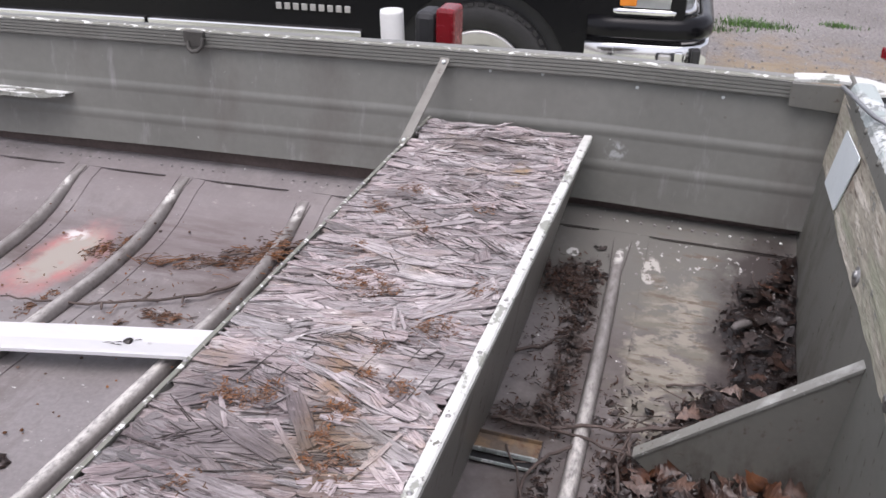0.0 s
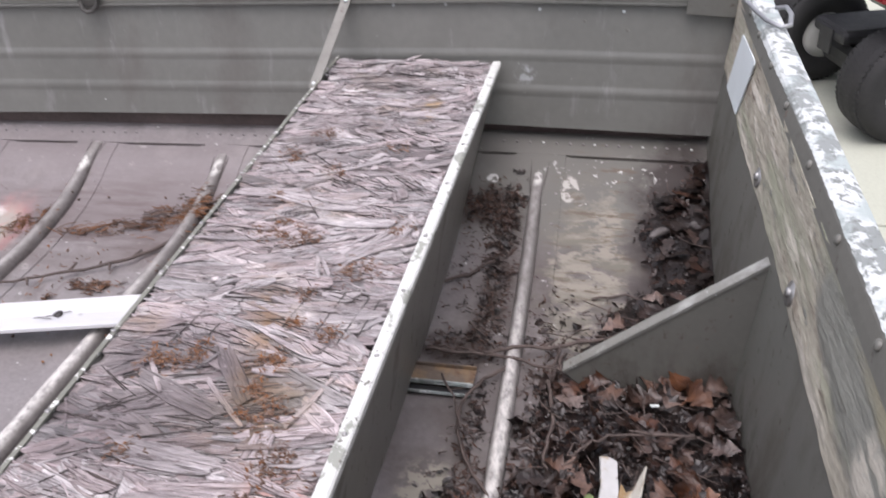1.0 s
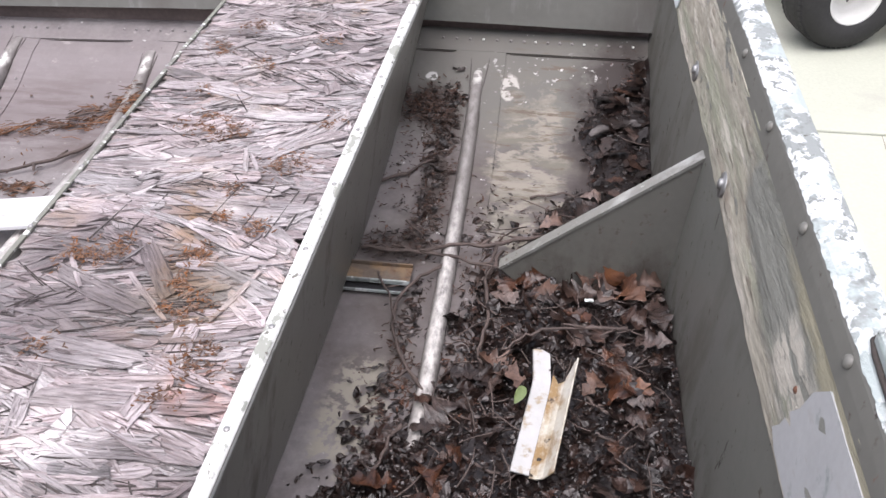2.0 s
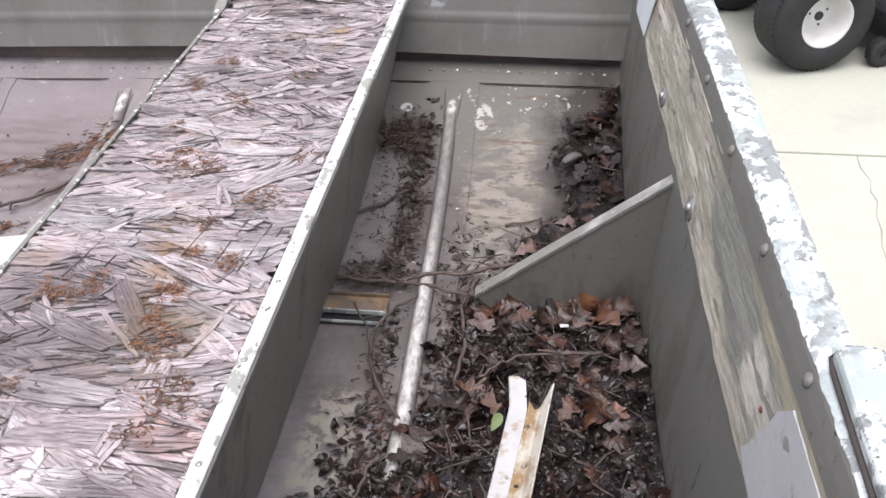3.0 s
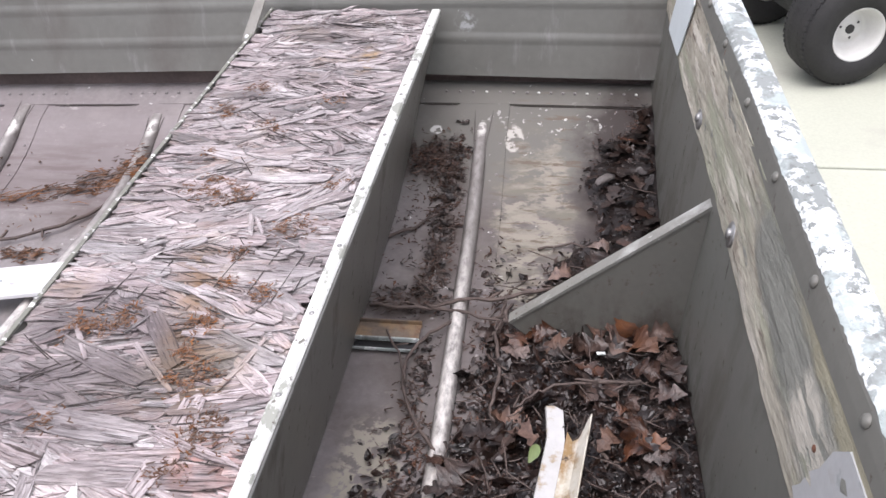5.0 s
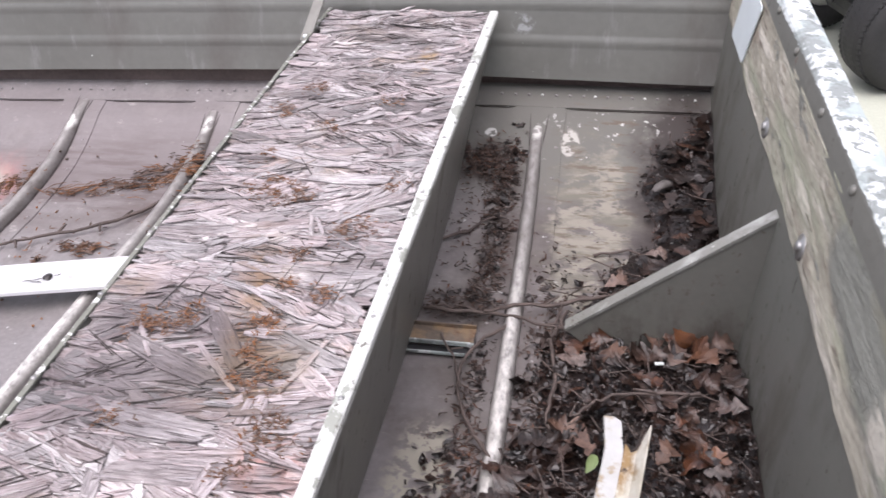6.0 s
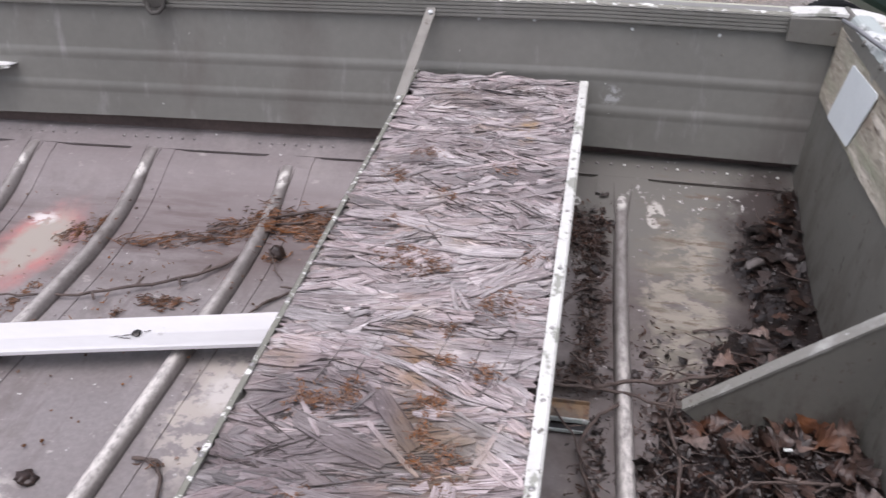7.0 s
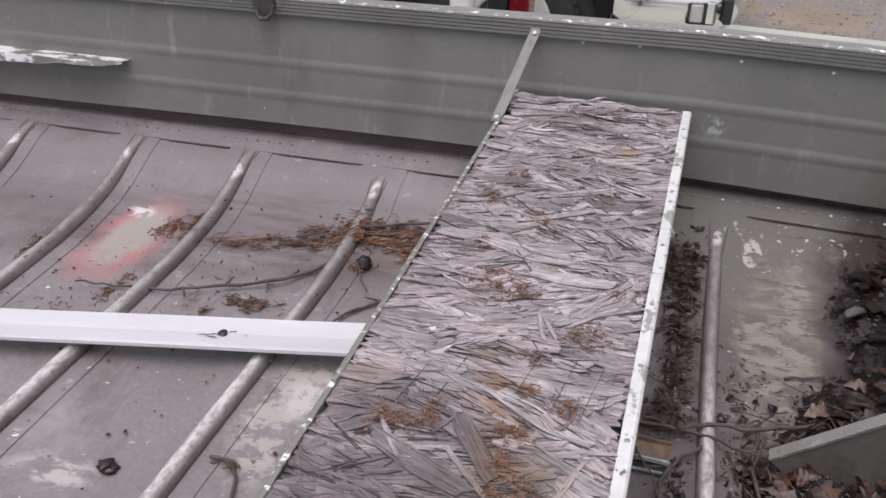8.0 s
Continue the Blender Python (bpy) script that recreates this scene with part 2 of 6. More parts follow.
PLANK_GRAIN = (
    ((0.60, 0.56, 0.48), 16.0, 0.52, 0.62, (2.4, 0.5, 2.4), None, 0.8),
    ((0.25, 0.21, 0.165), 12.0, 0.56, 0.66, (2.2, 0.6, 2.2), None, 0.9),
    ((0.15, 0.120, 0.095), 40.0, 0.60, 0.68, (2.4, 0.25, 2.4), None, 0.9),
    ((0.235, 0.237, 0.208), 8.0, 0.30, 0.36, (1.6, 0.6, 1.6), ((0.434, -1.20, 0.388), (0.08, 0.43, 0.066), 0.10, 0.9), 0.5),)
PLANK_PAINT = (
    ((0.31, 0.32, 0.235), 9.0, 0.50, 0.64, (2.2, 0.3, 2.2), None, 0.8),
    ((0.205, 0.207, 0.182), 16.0, 0.61, 0.65, (1.6, 0.6, 1.6), None, 0.5),
    ((0.235, 0.238, 0.208), 10.0, 0.30, 0.42, (1.6, 0.5, 1.6), ((0.434, -0.91, 0.382), (0.05, 0.15, 0.040), 0.12, 1.3), 0.5),
    ((0.50, 0.47, 0.40), 34.0, 0.43, 0.50, (2.4, 0.45, 2.4), ((0.438, -1.025, 0.356), (0.04, 0.055, 0.036), 0.30, 2.6), 0.85),
    ((0.30, 0.28, 0.20), 20.0, 0.33, 0.45, (2.4, 0.4, 2.4), ((0.442, -1.10, 0.411), (0.05, 0.17, 0.016), 0.25, 1.2), 0.85),)
M_PLANK = mat("weathered_plank", (0.52, 0.485, 0.395), (0.385, 0.352, 0.278), 0.85, 0.0, 7.0, (2.5, 0.5, 2.5), 60, 0.5, 0.6, layers=PLANK_GRAIN + PLANK_PAINT, relief=0.004)
M_PATCHPLATE = mat("dull_grey_metal_patch", (0.50, 0.51, 0.51), (0.42, 0.43, 0.43), 0.36, 0.0, 9.0, fine=120, grain=0.12, bump=0.08, layers=(
    ((0.42, 0.42, 0.41), 60.0, 0.60, 0.68, (1, 0.4, 1), None, 0.5), ((0.17, 0.205, 0.19), 24.0, 0.58, 0.72, ALL, None, 0.7)))
M_OSB = mat("grey_weathered_board", (0.075, 0.062, 0.058), (0.045, 0.037, 0.034), 0.9, 0.0, 10.0, (0.3, 2, 1), 90, 0.5, 0.4)
STRAND = dict(a=(0.68, 0.610, 0.615), b=(0.39, 0.335, 0.332), rough=0.85, scale=30.0, stretch=(0.22, 1.5, 1), fine=330.0, grain=0.62, bump=0.8, coord="UV")
STAINS = (((0.27, 0.220, 0.215), 240.0, 0.51, 0.64, (0.10, 1.6, 0), None, None),
          ((0.74, 0.69, 0.71), 150.0, 0.56, 0.70, (0.10, 1.4, 0), None, None),
          ((0.36, 0.285, 0.215), 9.0, 0.52, 0.76, (1, 1, 1), None, None),
          ((0.15, 0.128, 0.130), 6.0, 0.44, 0.70, (0.7, 1.4, 1), None, None),
          ((0.66, 0.610, 0.600), 8.0, 0.54, 0.72, (0.7, 1.5, 1), None, None),
          ((0.165, 0.140, 0.143), 11.0, 0.12, 0.56, (0.7, 1.2, 1), ((-0.205, -0.915, 0.30), (0.11, 0.11, 0.5), 0.5, 1.2), None),
          ((0.185, 0.155, 0.125), 14.0, 0.30, 0.60, (1, 1, 1), ((-0.090, -0.925, 0.30), (0.045, 0.05, 0.5), 0.5, 0.9), None),
          ((0.215, 0.150, 0.105), 16.0, 0.26, 0.60, (1, 1, 1), ((-0.125, -0.85, 0.30), (0.026, 0.15, 0.5), 0.6, 1.0, 17), None),
          ((0.190, 0.165, 0.165), 13.0, 0.30, 0.62, (0.7, 1.3, 1), ((-0.17, -0.36, 0.30), (0.14, 0.13, 0.5), 0.6, 1.4), None),
          ((0.46, 0.25, 0.21), 14.0, 0.34, 0.58, (1, 1, 1), ((-0.040, -1.050, 0.30), (0.026, 0.026, 0.5), 0.5, 0.9), None),
          ((0.10, 0.080, 0.076), 330.0, 0.56, 0.64, (0.07, 1.7, 0), None, None),
          ((0.085, 0.068, 0.064), 75.0, 0.60, 0.64, (0.14, 2.2, 0), None, None))
M_STRAND = mat("grey_wood_strand", rand=0.24, layers=STAINS, **STRAND)
M_STRANDS = mat("grey_wood_strands", island=0.36, layers=STAINS + (((0.30, 0.22, 0.145), 30.0, 0.34, 0.60, ALL, ((-0.081, -0.205, 0.30), (0.016, 0.050, 0.3), 0.35, 0.8), None),), **STRAND)
M_CRUMB = mat("orange_wood_crumbs", (0.27, 0.138, 0.078), (0.10, 0.055, 0.036), 0.9, island=0.4)
M_LEAF = mat("brown_leaf", (0.082, 0.041, 0.027), (0.016, 0.010, 0.009), 0.30, 0.0, 45.0, fine=260, grain=0.45, rand=0.75, bump=0.5)
M_LITTER = mat("dark_leaf_litter", (0.042, 0.023, 0.018), (0.009, 0.007, 0.006), 0.32, 0.0, 50.0, fine=240, grain=0.45, island=0.55, bump=0.5)
M_MULCH = mat("wet_leaf_mulch", (0.020, 0.013, 0.011), (0.007, 0.005, 0.005), 0.32, 0.0, 40.0, fine=150, grain=0.4, bump=0.4, relief=0.004)
M_NEEDLE = mat("brown_needles", (0.225, 0.112, 0.060), (0.062, 0.034, 0.024), 0.85, island=0.65)
M_TWIG = mat("grey_brown_twig", (0.125, 0.094, 0.082), (0.055, 0.041, 0.036), 0.75, 0.0, 30.0, fine=200, bump=0.3)
M_VINYL = mat("white_vinyl", (0.58, 0.585, 0.595), (0.49, 0.492, 0.50), 0.35, 0.0, 8.0, (0.3, 1, 1), 120, 0.05, 0.03, layers=(
    ((0.10, 0.08, 0.07), 20.0, 0.60, 0.66, ALL, ((-0.625, -0.53, 0.07), (0.035, 0.03, 0.2), 0.3, 0.8), 0.9),))
M_CHANNEL = mat("stained_white_channel", (0.60, 0.60, 0.56), (0.44, 0.40, 0.30), 0.55, 0.0, 16.0, fine=120, grain=0.15, bump=0.15, layers=(
    ((0.24, 0.155, 0.07), 26.0, 0.44, 0.58, (1, 0.6, 1), None, 0.8), ((0.055, 0.04, 0.03), 45.0, 0.62, 0.68, ALL, None, 0.9)))
M_SEAM = mat("dark_seam_dirt_shade", (0.060, 0.050, 0.045), (0.035, 0.028, 0.024), 0.85, 0.0, 20.0)
M_CREASE = mat("dark_crease", (0.105, 0.094, 0.090), (0.075, 0.066, 0.062), 0.8, 0.0, 20.0)
M_CHINE = mat("brown_chine_dirt", (0.165, 0.125, 0.112), (0.105, 0.080, 0.072), 0.8, 0.0, 9.0, fine=120, grain=0.3)
M_WHITE = mat("scuffed_white_plastic", (0.50, 0.505, 0.51), (0.42, 0.42, 0.41), 0.45, 0.0, 14.0, fine=120, grain=0.1, layers=(((0.30, 0.24, 0.16), 40.0, 0.56, 0.66, ALL, None, 0.8), ((0.06, 0.045, 0.035), 70.0, 0.64, 0.68, ALL, None, 0.8)))
M_STEEL = mat("dull_steel", (0.42, 0.42, 0.41), (0.30, 0.29, 0.28), 0.4, 0.8, 40.0, fine=200, grain=0.15)
M_RUST = mat("rusty_steel", (0.22, 0.10, 0.06), (0.12, 0.06, 0.04), 0.8, 0.3, 60.0)
M_CONCRETE = mat("pale_concrete", (0.455, 0.470, 0.390), (0.41, 0.425, 0.350), 0.9, 0.0, 1.2, fine=90, grain=0.12, bump=0.15, layers=(
    ((0.34, 0.33, 0.29), 2.5, 0.55, 0.8, ALL, None, 0.9), ((0.30, 0.29, 0.25), 25.0, 0.66, 0.75, ALL, None, 0.9),))
M_GRAVEL = mat("grey_gravel", (0.33, 0.31, 0.30), (0.20, 0.185, 0.175), 0.9, 0.0, 0.8, fine=45, grain=0.7, bump=0.9, relief=0.02, layers=(
    ((0.30, 0.23, 0.14), 1.3, 0.60, 0.75, ALL, None, 0.9),
    ((0.40, 0.31, 0.19), 6.0, 0.36, 0.56, ALL, ((0.62, 4.62, -0.8), (0.36, 0.22, 1.0), 0.5, 1.0), 0.9),
    ((0.24, 0.19, 0.13), 3.0, 0.44, 0.62, ALL, ((0.60, 4.9, -0.8), (0.9, 0.6, 1.0), 0.5, 1.2), 0.9),))
M_STONE = mat("gravel_stones", (0.34, 0.32, 0.30), (0.27, 0.25, 0.235), 0.9, 0.0, 20.0, island=0.25)
M_GRASS = mat("grass_blades", (0.10, 0.20, 0.05), (0.06, 0.13, 0.03), 0.7, island=0.3)
M_BLACK = mat("black_car_paint", (0.006, 0.006, 0.007), (0.005, 0.005, 0.006), 0.22, 0.0, 3.0, fine=50, grain=0.1, bump=0.0)
M_BLACK.node_tree.nodes["Principled BSDF"].inputs["Specular IOR Level"].default_value = 0.22
M_TRIM = mat("black_plastic", (0.022, 0.022, 0.024), (0.016, 0.016, 0.017), 0.5, 0.0, 12.0)
M_CHROME = mat("chrome", (0.80, 0.80, 0.80), (0.74, 0.74, 0.74), 0.10, 1.0, 5.0, grain=0.03, bump=0.0)
M_TYRE = mat("black_rubber", (0.022, 0.021, 0.021), (0.014, 0.014, 0.014), 0.75, 0.0, 14.0, fine=120, grain=0.3, bump=0.2)
M_RIM = mat("white_painted_rim", (0.60, 0.60, 0.58), (0.52, 0.515, 0.49), 0.4, 0.0, 8.0, grain=0.08)
M_ALLOY = mat("silver_alloy", (0.58, 0.57, 0.56), (0.48, 0.47, 0.46), 0.35, 0.7, 8.0, grain=0.08)
M_GREEN = mat("dark_green_paint", (0.006, 0.020, 0.013), (0.005, 0.015, 0.010), 0.3, 0.0, 5.0, grain=0.1, coat=0.3)
M_RED = mat("red_lens", (0.20, 0.008, 0.014), (0.15, 0.006, 0.010), 0.25, 0.0, 20.0, grain=0.1)
M_AMBER = mat("amber_lens", (0.75, 0.25, 0.03), (0.62, 0.20, 0.02), 0.2, 0.0, 20.0, grain=0.1)
M_GLASS = mat("clear_lamp_lens", (0.55, 0.56, 0.57), (0.45, 0.46, 0.47), 0.08, 0.3, 20.0, grain=0.1, coat=0.5)
M_TINT = mat("tinted_glass", (0.012, 0.013, 0.014), (0.010, 0.011, 0.012), 0.06, 0.0, 3.0, grain=0.0, bump=0.0, coat=1.0)
M_PVC = mat("white_plastic_pipe", (0.78, 0.78, 0.76), (0.70, 0.70, 0.68), 0.4, 0.0, 8.0, grain=0.05)
M_LABEL = mat("pale_blue_sticker", (0.72, 0.78, 0.79), (0.66, 0.72, 0.73), 0.4, 0.0, 12.0, grain=0.06, layers=(
    ((0.30, 0.30, 0.27), 40.0, 0.68, 0.73, ALL, None, 0.8),))
M_GALV = mat("galvanised_steel", (0.40, 0.41, 0.42), (0.30, 0.31, 0.32), 0.5, 0.7, 20.0)
M_WOODDARK = mat("carpeted_bunk", (0.05, 0.05, 0.05), (0.035, 0.035, 0.035), 0.95)
M_LEAFGREEN = mat("green_leaf", (0.17, 0.22, 0.09), (0.12, 0.17, 0.06), 0.6)


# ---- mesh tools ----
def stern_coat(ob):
    """Behind the bench the floor has stains, and painted-in shade, of its own."""
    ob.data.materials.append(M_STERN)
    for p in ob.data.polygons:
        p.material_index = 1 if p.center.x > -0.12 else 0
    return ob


def mesh_ob(name, bm, material, parent=None, smooth=False, label=""):
    bmesh.ops.recalc_face_normals(bm, faces=bm.faces[:])
    me = bpy.data.meshes.new(name)
    bm.to_mesh(me)
    bm.free()
    me.materials.append(material)
    if smooth:
        me.polygons.foreach_set("use_smooth", [True] * len(me.polygons))
    ob = new(name, me)
    if parent is not None:
        ob.parent = parent
    if label:
        tagged(ob, label)
    return ob


def part(name, bm, material, parent, label="", smooth=False):
    return mesh_ob(name, bm, material, parent, smooth, label)


def thing(name, label, category, at=(0, 0, 0), group="", kind=""):
    ob = new(name)
    ob.empty_display_size = 0.1
    ob.location = at
    return tagged(ob, label, category, group, kind)


def add_box(bm, lo, hi, bevel=0.0, m=None, segs=2):
    r = bmesh.ops.create_cube(bm, size=1.0)
    vs = r["verts"]
    c = [(p + q) / 2 for p, q in zip(lo, hi)]
    s = [abs(q - p) for p, q in zip(lo, hi)]
    bmesh.ops.transform(bm, matrix=Matrix.Translation(c) @ Matrix.Diagonal((*s, 1)), verts=vs)
    if bevel:
        es = list({e for v in vs for e in v.link_edges})
        out = bmesh.ops.bevel(bm, geom=es, offset=bevel, segments=segs, affect="EDGES", profile=0.5)
        vs = list({v for f in out["faces"] for v in f.verts} | {v for v in vs if v.is_valid})
    if m is not None:
        bmesh.ops.transform(bm, matrix=m, verts=[v for v in vs if v.is_valid])
    return bm


def box(lo, hi, bevel=0.0, m=None):
    return add_box(bmesh.new(), lo, hi, bevel, m)


def loft(bm, rows, wrap=False, caps=False):
    """Joins rows of points, of one length each, by faces; wrap closes each row to a ring."""
    vv = [[bm.verts.new(p) for p in r] for r in rows]
    k = len(rows[0])
    for i in range(len(vv) - 1):
        for j in range(k if wrap else k - 1):
            j2 = (j + 1) % k
            bm.faces.new((vv[i][j], vv[i][j2], vv[i + 1][j2], vv[i + 1][j]))
    if caps and wrap:
        bm.faces.new(vv[0])
        bm.faces.new(vv[-1][::-1])
    return bm


def sheet(rows, thick):
    """An open lofted sheet given a thickness."""
    bm = loft(bmesh.new(), rows)
    bmesh.ops.recalc_face_normals(bm, faces=bm.faces[:])
    bmesh.ops.solidify(bm, geom=bm.faces[:], thickness=thick)
    return bm


def add_tube(bm, pts, radii, sides=8, flat=1.0, caps=True):
    rows = []
    pts = [Vector(p) for p in pts]
    up = Vector((0, 0, 1))
    for i, p in enumerate(pts):
        d = (pts[min(i + 1, len(pts) - 1)] - pts[max(i - 1, 0)]).normalized()
        s = d.cross(up)
        s = s.normalized() if s.length > 1e-3 else Vector((1, 0, 0))
        u = s.cross(d)
        r = radii[i] if isinstance(radii, (list, tuple)) else radii
        rows.append([p + s * r * math.cos(2 * math.pi * k / sides) + u * r * flat * math.sin(2 * math.pi * k / sides) for k in range(sides)])
    return loft(bm, rows, True, caps)


def add_lathe(bm, profile, m, sides=32):
    """Turns (radius, along) pairs about the local z axis."""
    rows = [[m @ Vector((r * math.cos(2 * math.pi * k / sides), r * math.sin(2 * math.pi * k / sides), h)) for k in range(sides)] for r, h in profile]
    return loft(bm, rows, True, False)


def lathe(profile, m, sides=32):
    return add_lathe(bmesh.new(), profile, m, sides)


def prism(poly, y0, y1, bevel=0.0, m=None):
    """A polygon in x and z, drawn out along y."""
    bm = bmesh.new()
    a = [bm.verts.new((x, y0, z)) for x, z in poly]
    b = [bm.verts.new((x, y1, z)) for x, z in poly]
    bm.faces.new(a)
    bm.faces.new(b[::-1])
    for i in range(len(poly)):
        j = (i + 1) % len(poly)
        bm.faces.new((a[i], b[i], b[j], a[j]))
    if bevel:
        bmesh.ops.bevel(bm, geom=bm.edges[:], offset=bevel, segments=2, affect="EDGES", profile=0.5)
    if m is not None:
        bm.transform(m)
    return bm


def dome(r, h, sides=8):
    bm = bmesh.new()
    add_lathe(bm, [(r, 0), (r * 0.92, h * 0.5), (r * 0.6, h * 0.88), (r * 0.15, h)], Matrix(), sides)
    bm.verts.ensure_lookup_table()
    bm.faces.new([bm.verts[len(bm.verts) - sides + k] for k in range(sides)])
    return bm


def shared(name, bm, material, smooth=False):
    bmesh.ops.recalc_face_normals(bm, faces=bm.faces[:])
    me = bpy.data.meshes.new(name)
    bm.to_mesh(me)
    bm.free()
    me.materials.append(material)
    if smooth:
        me.polygons.foreach_set("use_smooth", [True] * len(me.polygons))
    return me


def put(name, me, parent, m):
    ob = new(name, me)
    if parent is not None:
        ob.parent = parent
    ob.matrix_basis = m
    return ob


# ---- ground ----
GZ = -0.77
bm = bmesh.new()
N = 40
xs = [-400 + 800 * (i / N) for i in range(N + 1)]
loft(bm, [[(x, y, GZ - 0.03) for x in xs] for y in xs])
ground = mesh_ob("ground", bm, M_GRAVEL)
tagged(ground, "loose grey gravel yard with tan patches and sparse weeds", "ground", kind="structure")

driveway = thing("driveway", "pale sunlit concrete driveway slabs with joints and a crack", "driveway", kind="structure")
CUTS_X, CUTS_Y = (-7.0, -3.6, -0.6, 2.6, 6.0, 9.0), (-7.0, -4.2, -1.4, 1.395, 4.23)
for x0, x1 in zip(CUTS_X, CUTS_X[1:]):
    for y0, y1 in zip(CUTS_Y, CUTS_Y[1:]):
        part("slab", box((x0 + 0.006, y0 + 0.006, GZ - 0.12), (x1 - 0.006, y1 - 0.006, GZ), 0.006), M_CONCRETE, driveway)


# ---- boat ----
YC = -0.665                                  # the keel line


def zo(x):
    """The hull drops a little towards the bow, and its bottom sweeps up there."""
    return 0.031 * min(x, 0.0)


def bow(x):
    return 0.42 * max(0.0, -x - 2.1) ** 2


FORE = ((0.06, 0.148), (0.035, 0.146), (-0.012, 0.132), (-0.05, 0.121), (-0.09, 0.101), (-0.13, 0.083), (-0.18, 0.068), (-0.24, 0.058), (-0.32, 0.051), (-0.40, 0.050), (-0.48, 0.050))
FLOOR = ((0.06, 0.148), (0.035, 0.146), (-0.012, 0.131), (-0.07, 0.113), (-0.13, 0.094), (-0.20, 0.075), (-0.28, 0.060), (-0.38, 0.052), (-0.48, 0.050))


def floor_z(x, y):
    if y < YC:
        y = 2 * YC - y
    ahead = min(max((-0.05 - x) / 0.2, 0.0), 1.0)     # before the bench the bottom turns up more sharply
    z = 0.0
    for shape, share in ((FORE, ahead), (FLOOR, 1 - ahead)):
        h = 0.148 if y > 0.06 else 0.050
        for (ya, za), (yb, zb) in zip(shape, shape[1:]):
            if yb <= y <= ya:
                h = zb + (za - zb) * (y - yb) / (ya - yb)
                break
        z += h * share
    return z + zo(x) + bow(x)


def wall_y(z):
    return 0.02 + 0.10 * (z - 0.17)


boat = thing("jon_boat", "old olive-grey aluminium jon boat with peeling paint and leaf litter", "boat")
STATIONS = [-3.0 + 0.1 * i for i in range(34)] + [0.40]
WALLS = STATIONS + [0.458]
half = [(y, 0) for y in sorted({p[0] for p in FLOOR + FORE} | {-0.03, -0.07, -0.11, -0.155, -0.21}, reverse=True)]
prof = [p[0] for p in half] + [-0.58, YC, -0.75] + [2 * YC - p[0] for p in half[::-1]]
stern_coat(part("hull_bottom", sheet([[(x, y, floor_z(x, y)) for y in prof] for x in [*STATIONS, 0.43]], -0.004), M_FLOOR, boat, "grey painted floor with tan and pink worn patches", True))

ZS = [0.170, 0.173, 0.180, 0.20, 0.225]
for zc in (0.244, 0.309):
    ZS += [zc + 0.0125 * k / 5 for k in range(-5, 6)] + [zc + 0.03]
ZS += [0.37, 0.40, 0.43]


def lower_edge(x):
    """The side's lower edge lifts a little before the bench."""
    return float(np.interp(x, (-3.0, -1.3, -0.9, -0.5, -0.27, 0.0, 0.35), (0.008, 0.010, 0.017, 0.019, 0.018, 0.005, 0.001)))


def side_row(x, s):
    row = []
    for z in ZS:
        y = wall_y(z)
        for zc in (0.244, 0.309):
            d = (z - zc) / 0.0125
            if abs(d) < 1:
                y -= 0.0016 * (1 - d * d) ** 2
        if z <= 0.171:
            y += 0.010
        y = y if s > 0 else 2 * YC - y
        row.append((x, y, z + zo(x) + (lower_edge(x) * max(0.0, 1 - (z - 0.17) / 0.05))))
    return row


for s in (1, -1):
    part("side_panel", sheet([side_row(x, s) for x in WALLS], 0.003), M_SIDE, boat, "olive panel with two pressed ridges and paint chips")
    # grooved rail along the top edge
    sec = [(0.036, 0.403), (0.030, 0.405)]
    for k in range(4):
        z0 = 0.407 + k * 0.0065
        sec += [(0.029, z0), (0.029, z0 + 0.0045), (0.0315, z0 + 0.005), (0.0315, z0 + 0.006)]
    sec += [(0.029, 0.434), (0.032, 0.437), (0.066, 0.437), (0.070, 0.433), (0.070, 0.405), (0.066, 0.405), (0.066, 0.430), (0.044, 0.430), (0.044, 0.403)]
    rows = []
    for x in [-3.0 + 0.2 * i for i in range(17)] + [0.335]:
        rows.append([(x, y if s > 0 else 2 * YC - y, z + zo(x)) for y, z in sec])
    part("gunwale_rail", loft(bmesh.new(), rows, True, True), M_SIDE, boat, "grooved olive rail")
    worn = bmesh.new()
    rows = [[(x, y if s > 0 else 2 * YC - y, z + zo(x) + 0.0005) for y, z in ((0.0295, 0.4355), (0.0335, 0.4385), (0.040, 0.4385), (0.040, 0.4372), (0.031, 0.4345))] for x in [-3.0 + 0.2 * i for i in range(17)] + [0.335]]
    part("rail_lip", loft(worn, rows, True, True), M_LIP, boat, "rail lip with paint worn to white")

# lapped strip along the chine
for s in (1, -1):
    rows = [[(x, y if s > 0 else 2 * YC - y, floor_z(x, y) + 0.0035) for y in (-0.014, 0.01, 0.035, 0.05)] for x in STATIONS]
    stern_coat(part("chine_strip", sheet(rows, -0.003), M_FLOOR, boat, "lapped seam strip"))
# thin dark tubes give the shade of the open gap under the strip
for x0, x1 in ((-1.30, -1.15), (-1.03, -0.875), (-0.775, -0.600), (-0.490, -0.29), (-0.03, 0.033), (0.135, 0.385)):
    bm = add_tube(bmesh.new(), [(x0 + (x1 - x0) * k / 6, -0.0155 - 0.0006 * (k % 2), floor_z(x0 + (x1 - x0) * k / 6, -0.0155) + 0.0012) for k in range(7)], [0.0003, 0.0009, 0.0010, 0.0008, 0.0010, 0.0008, 0.0003], 6)
    part("seam_gap", bm, M_SEAM, boat, "dark tube drawn for the shaded gap under the lapped strip")
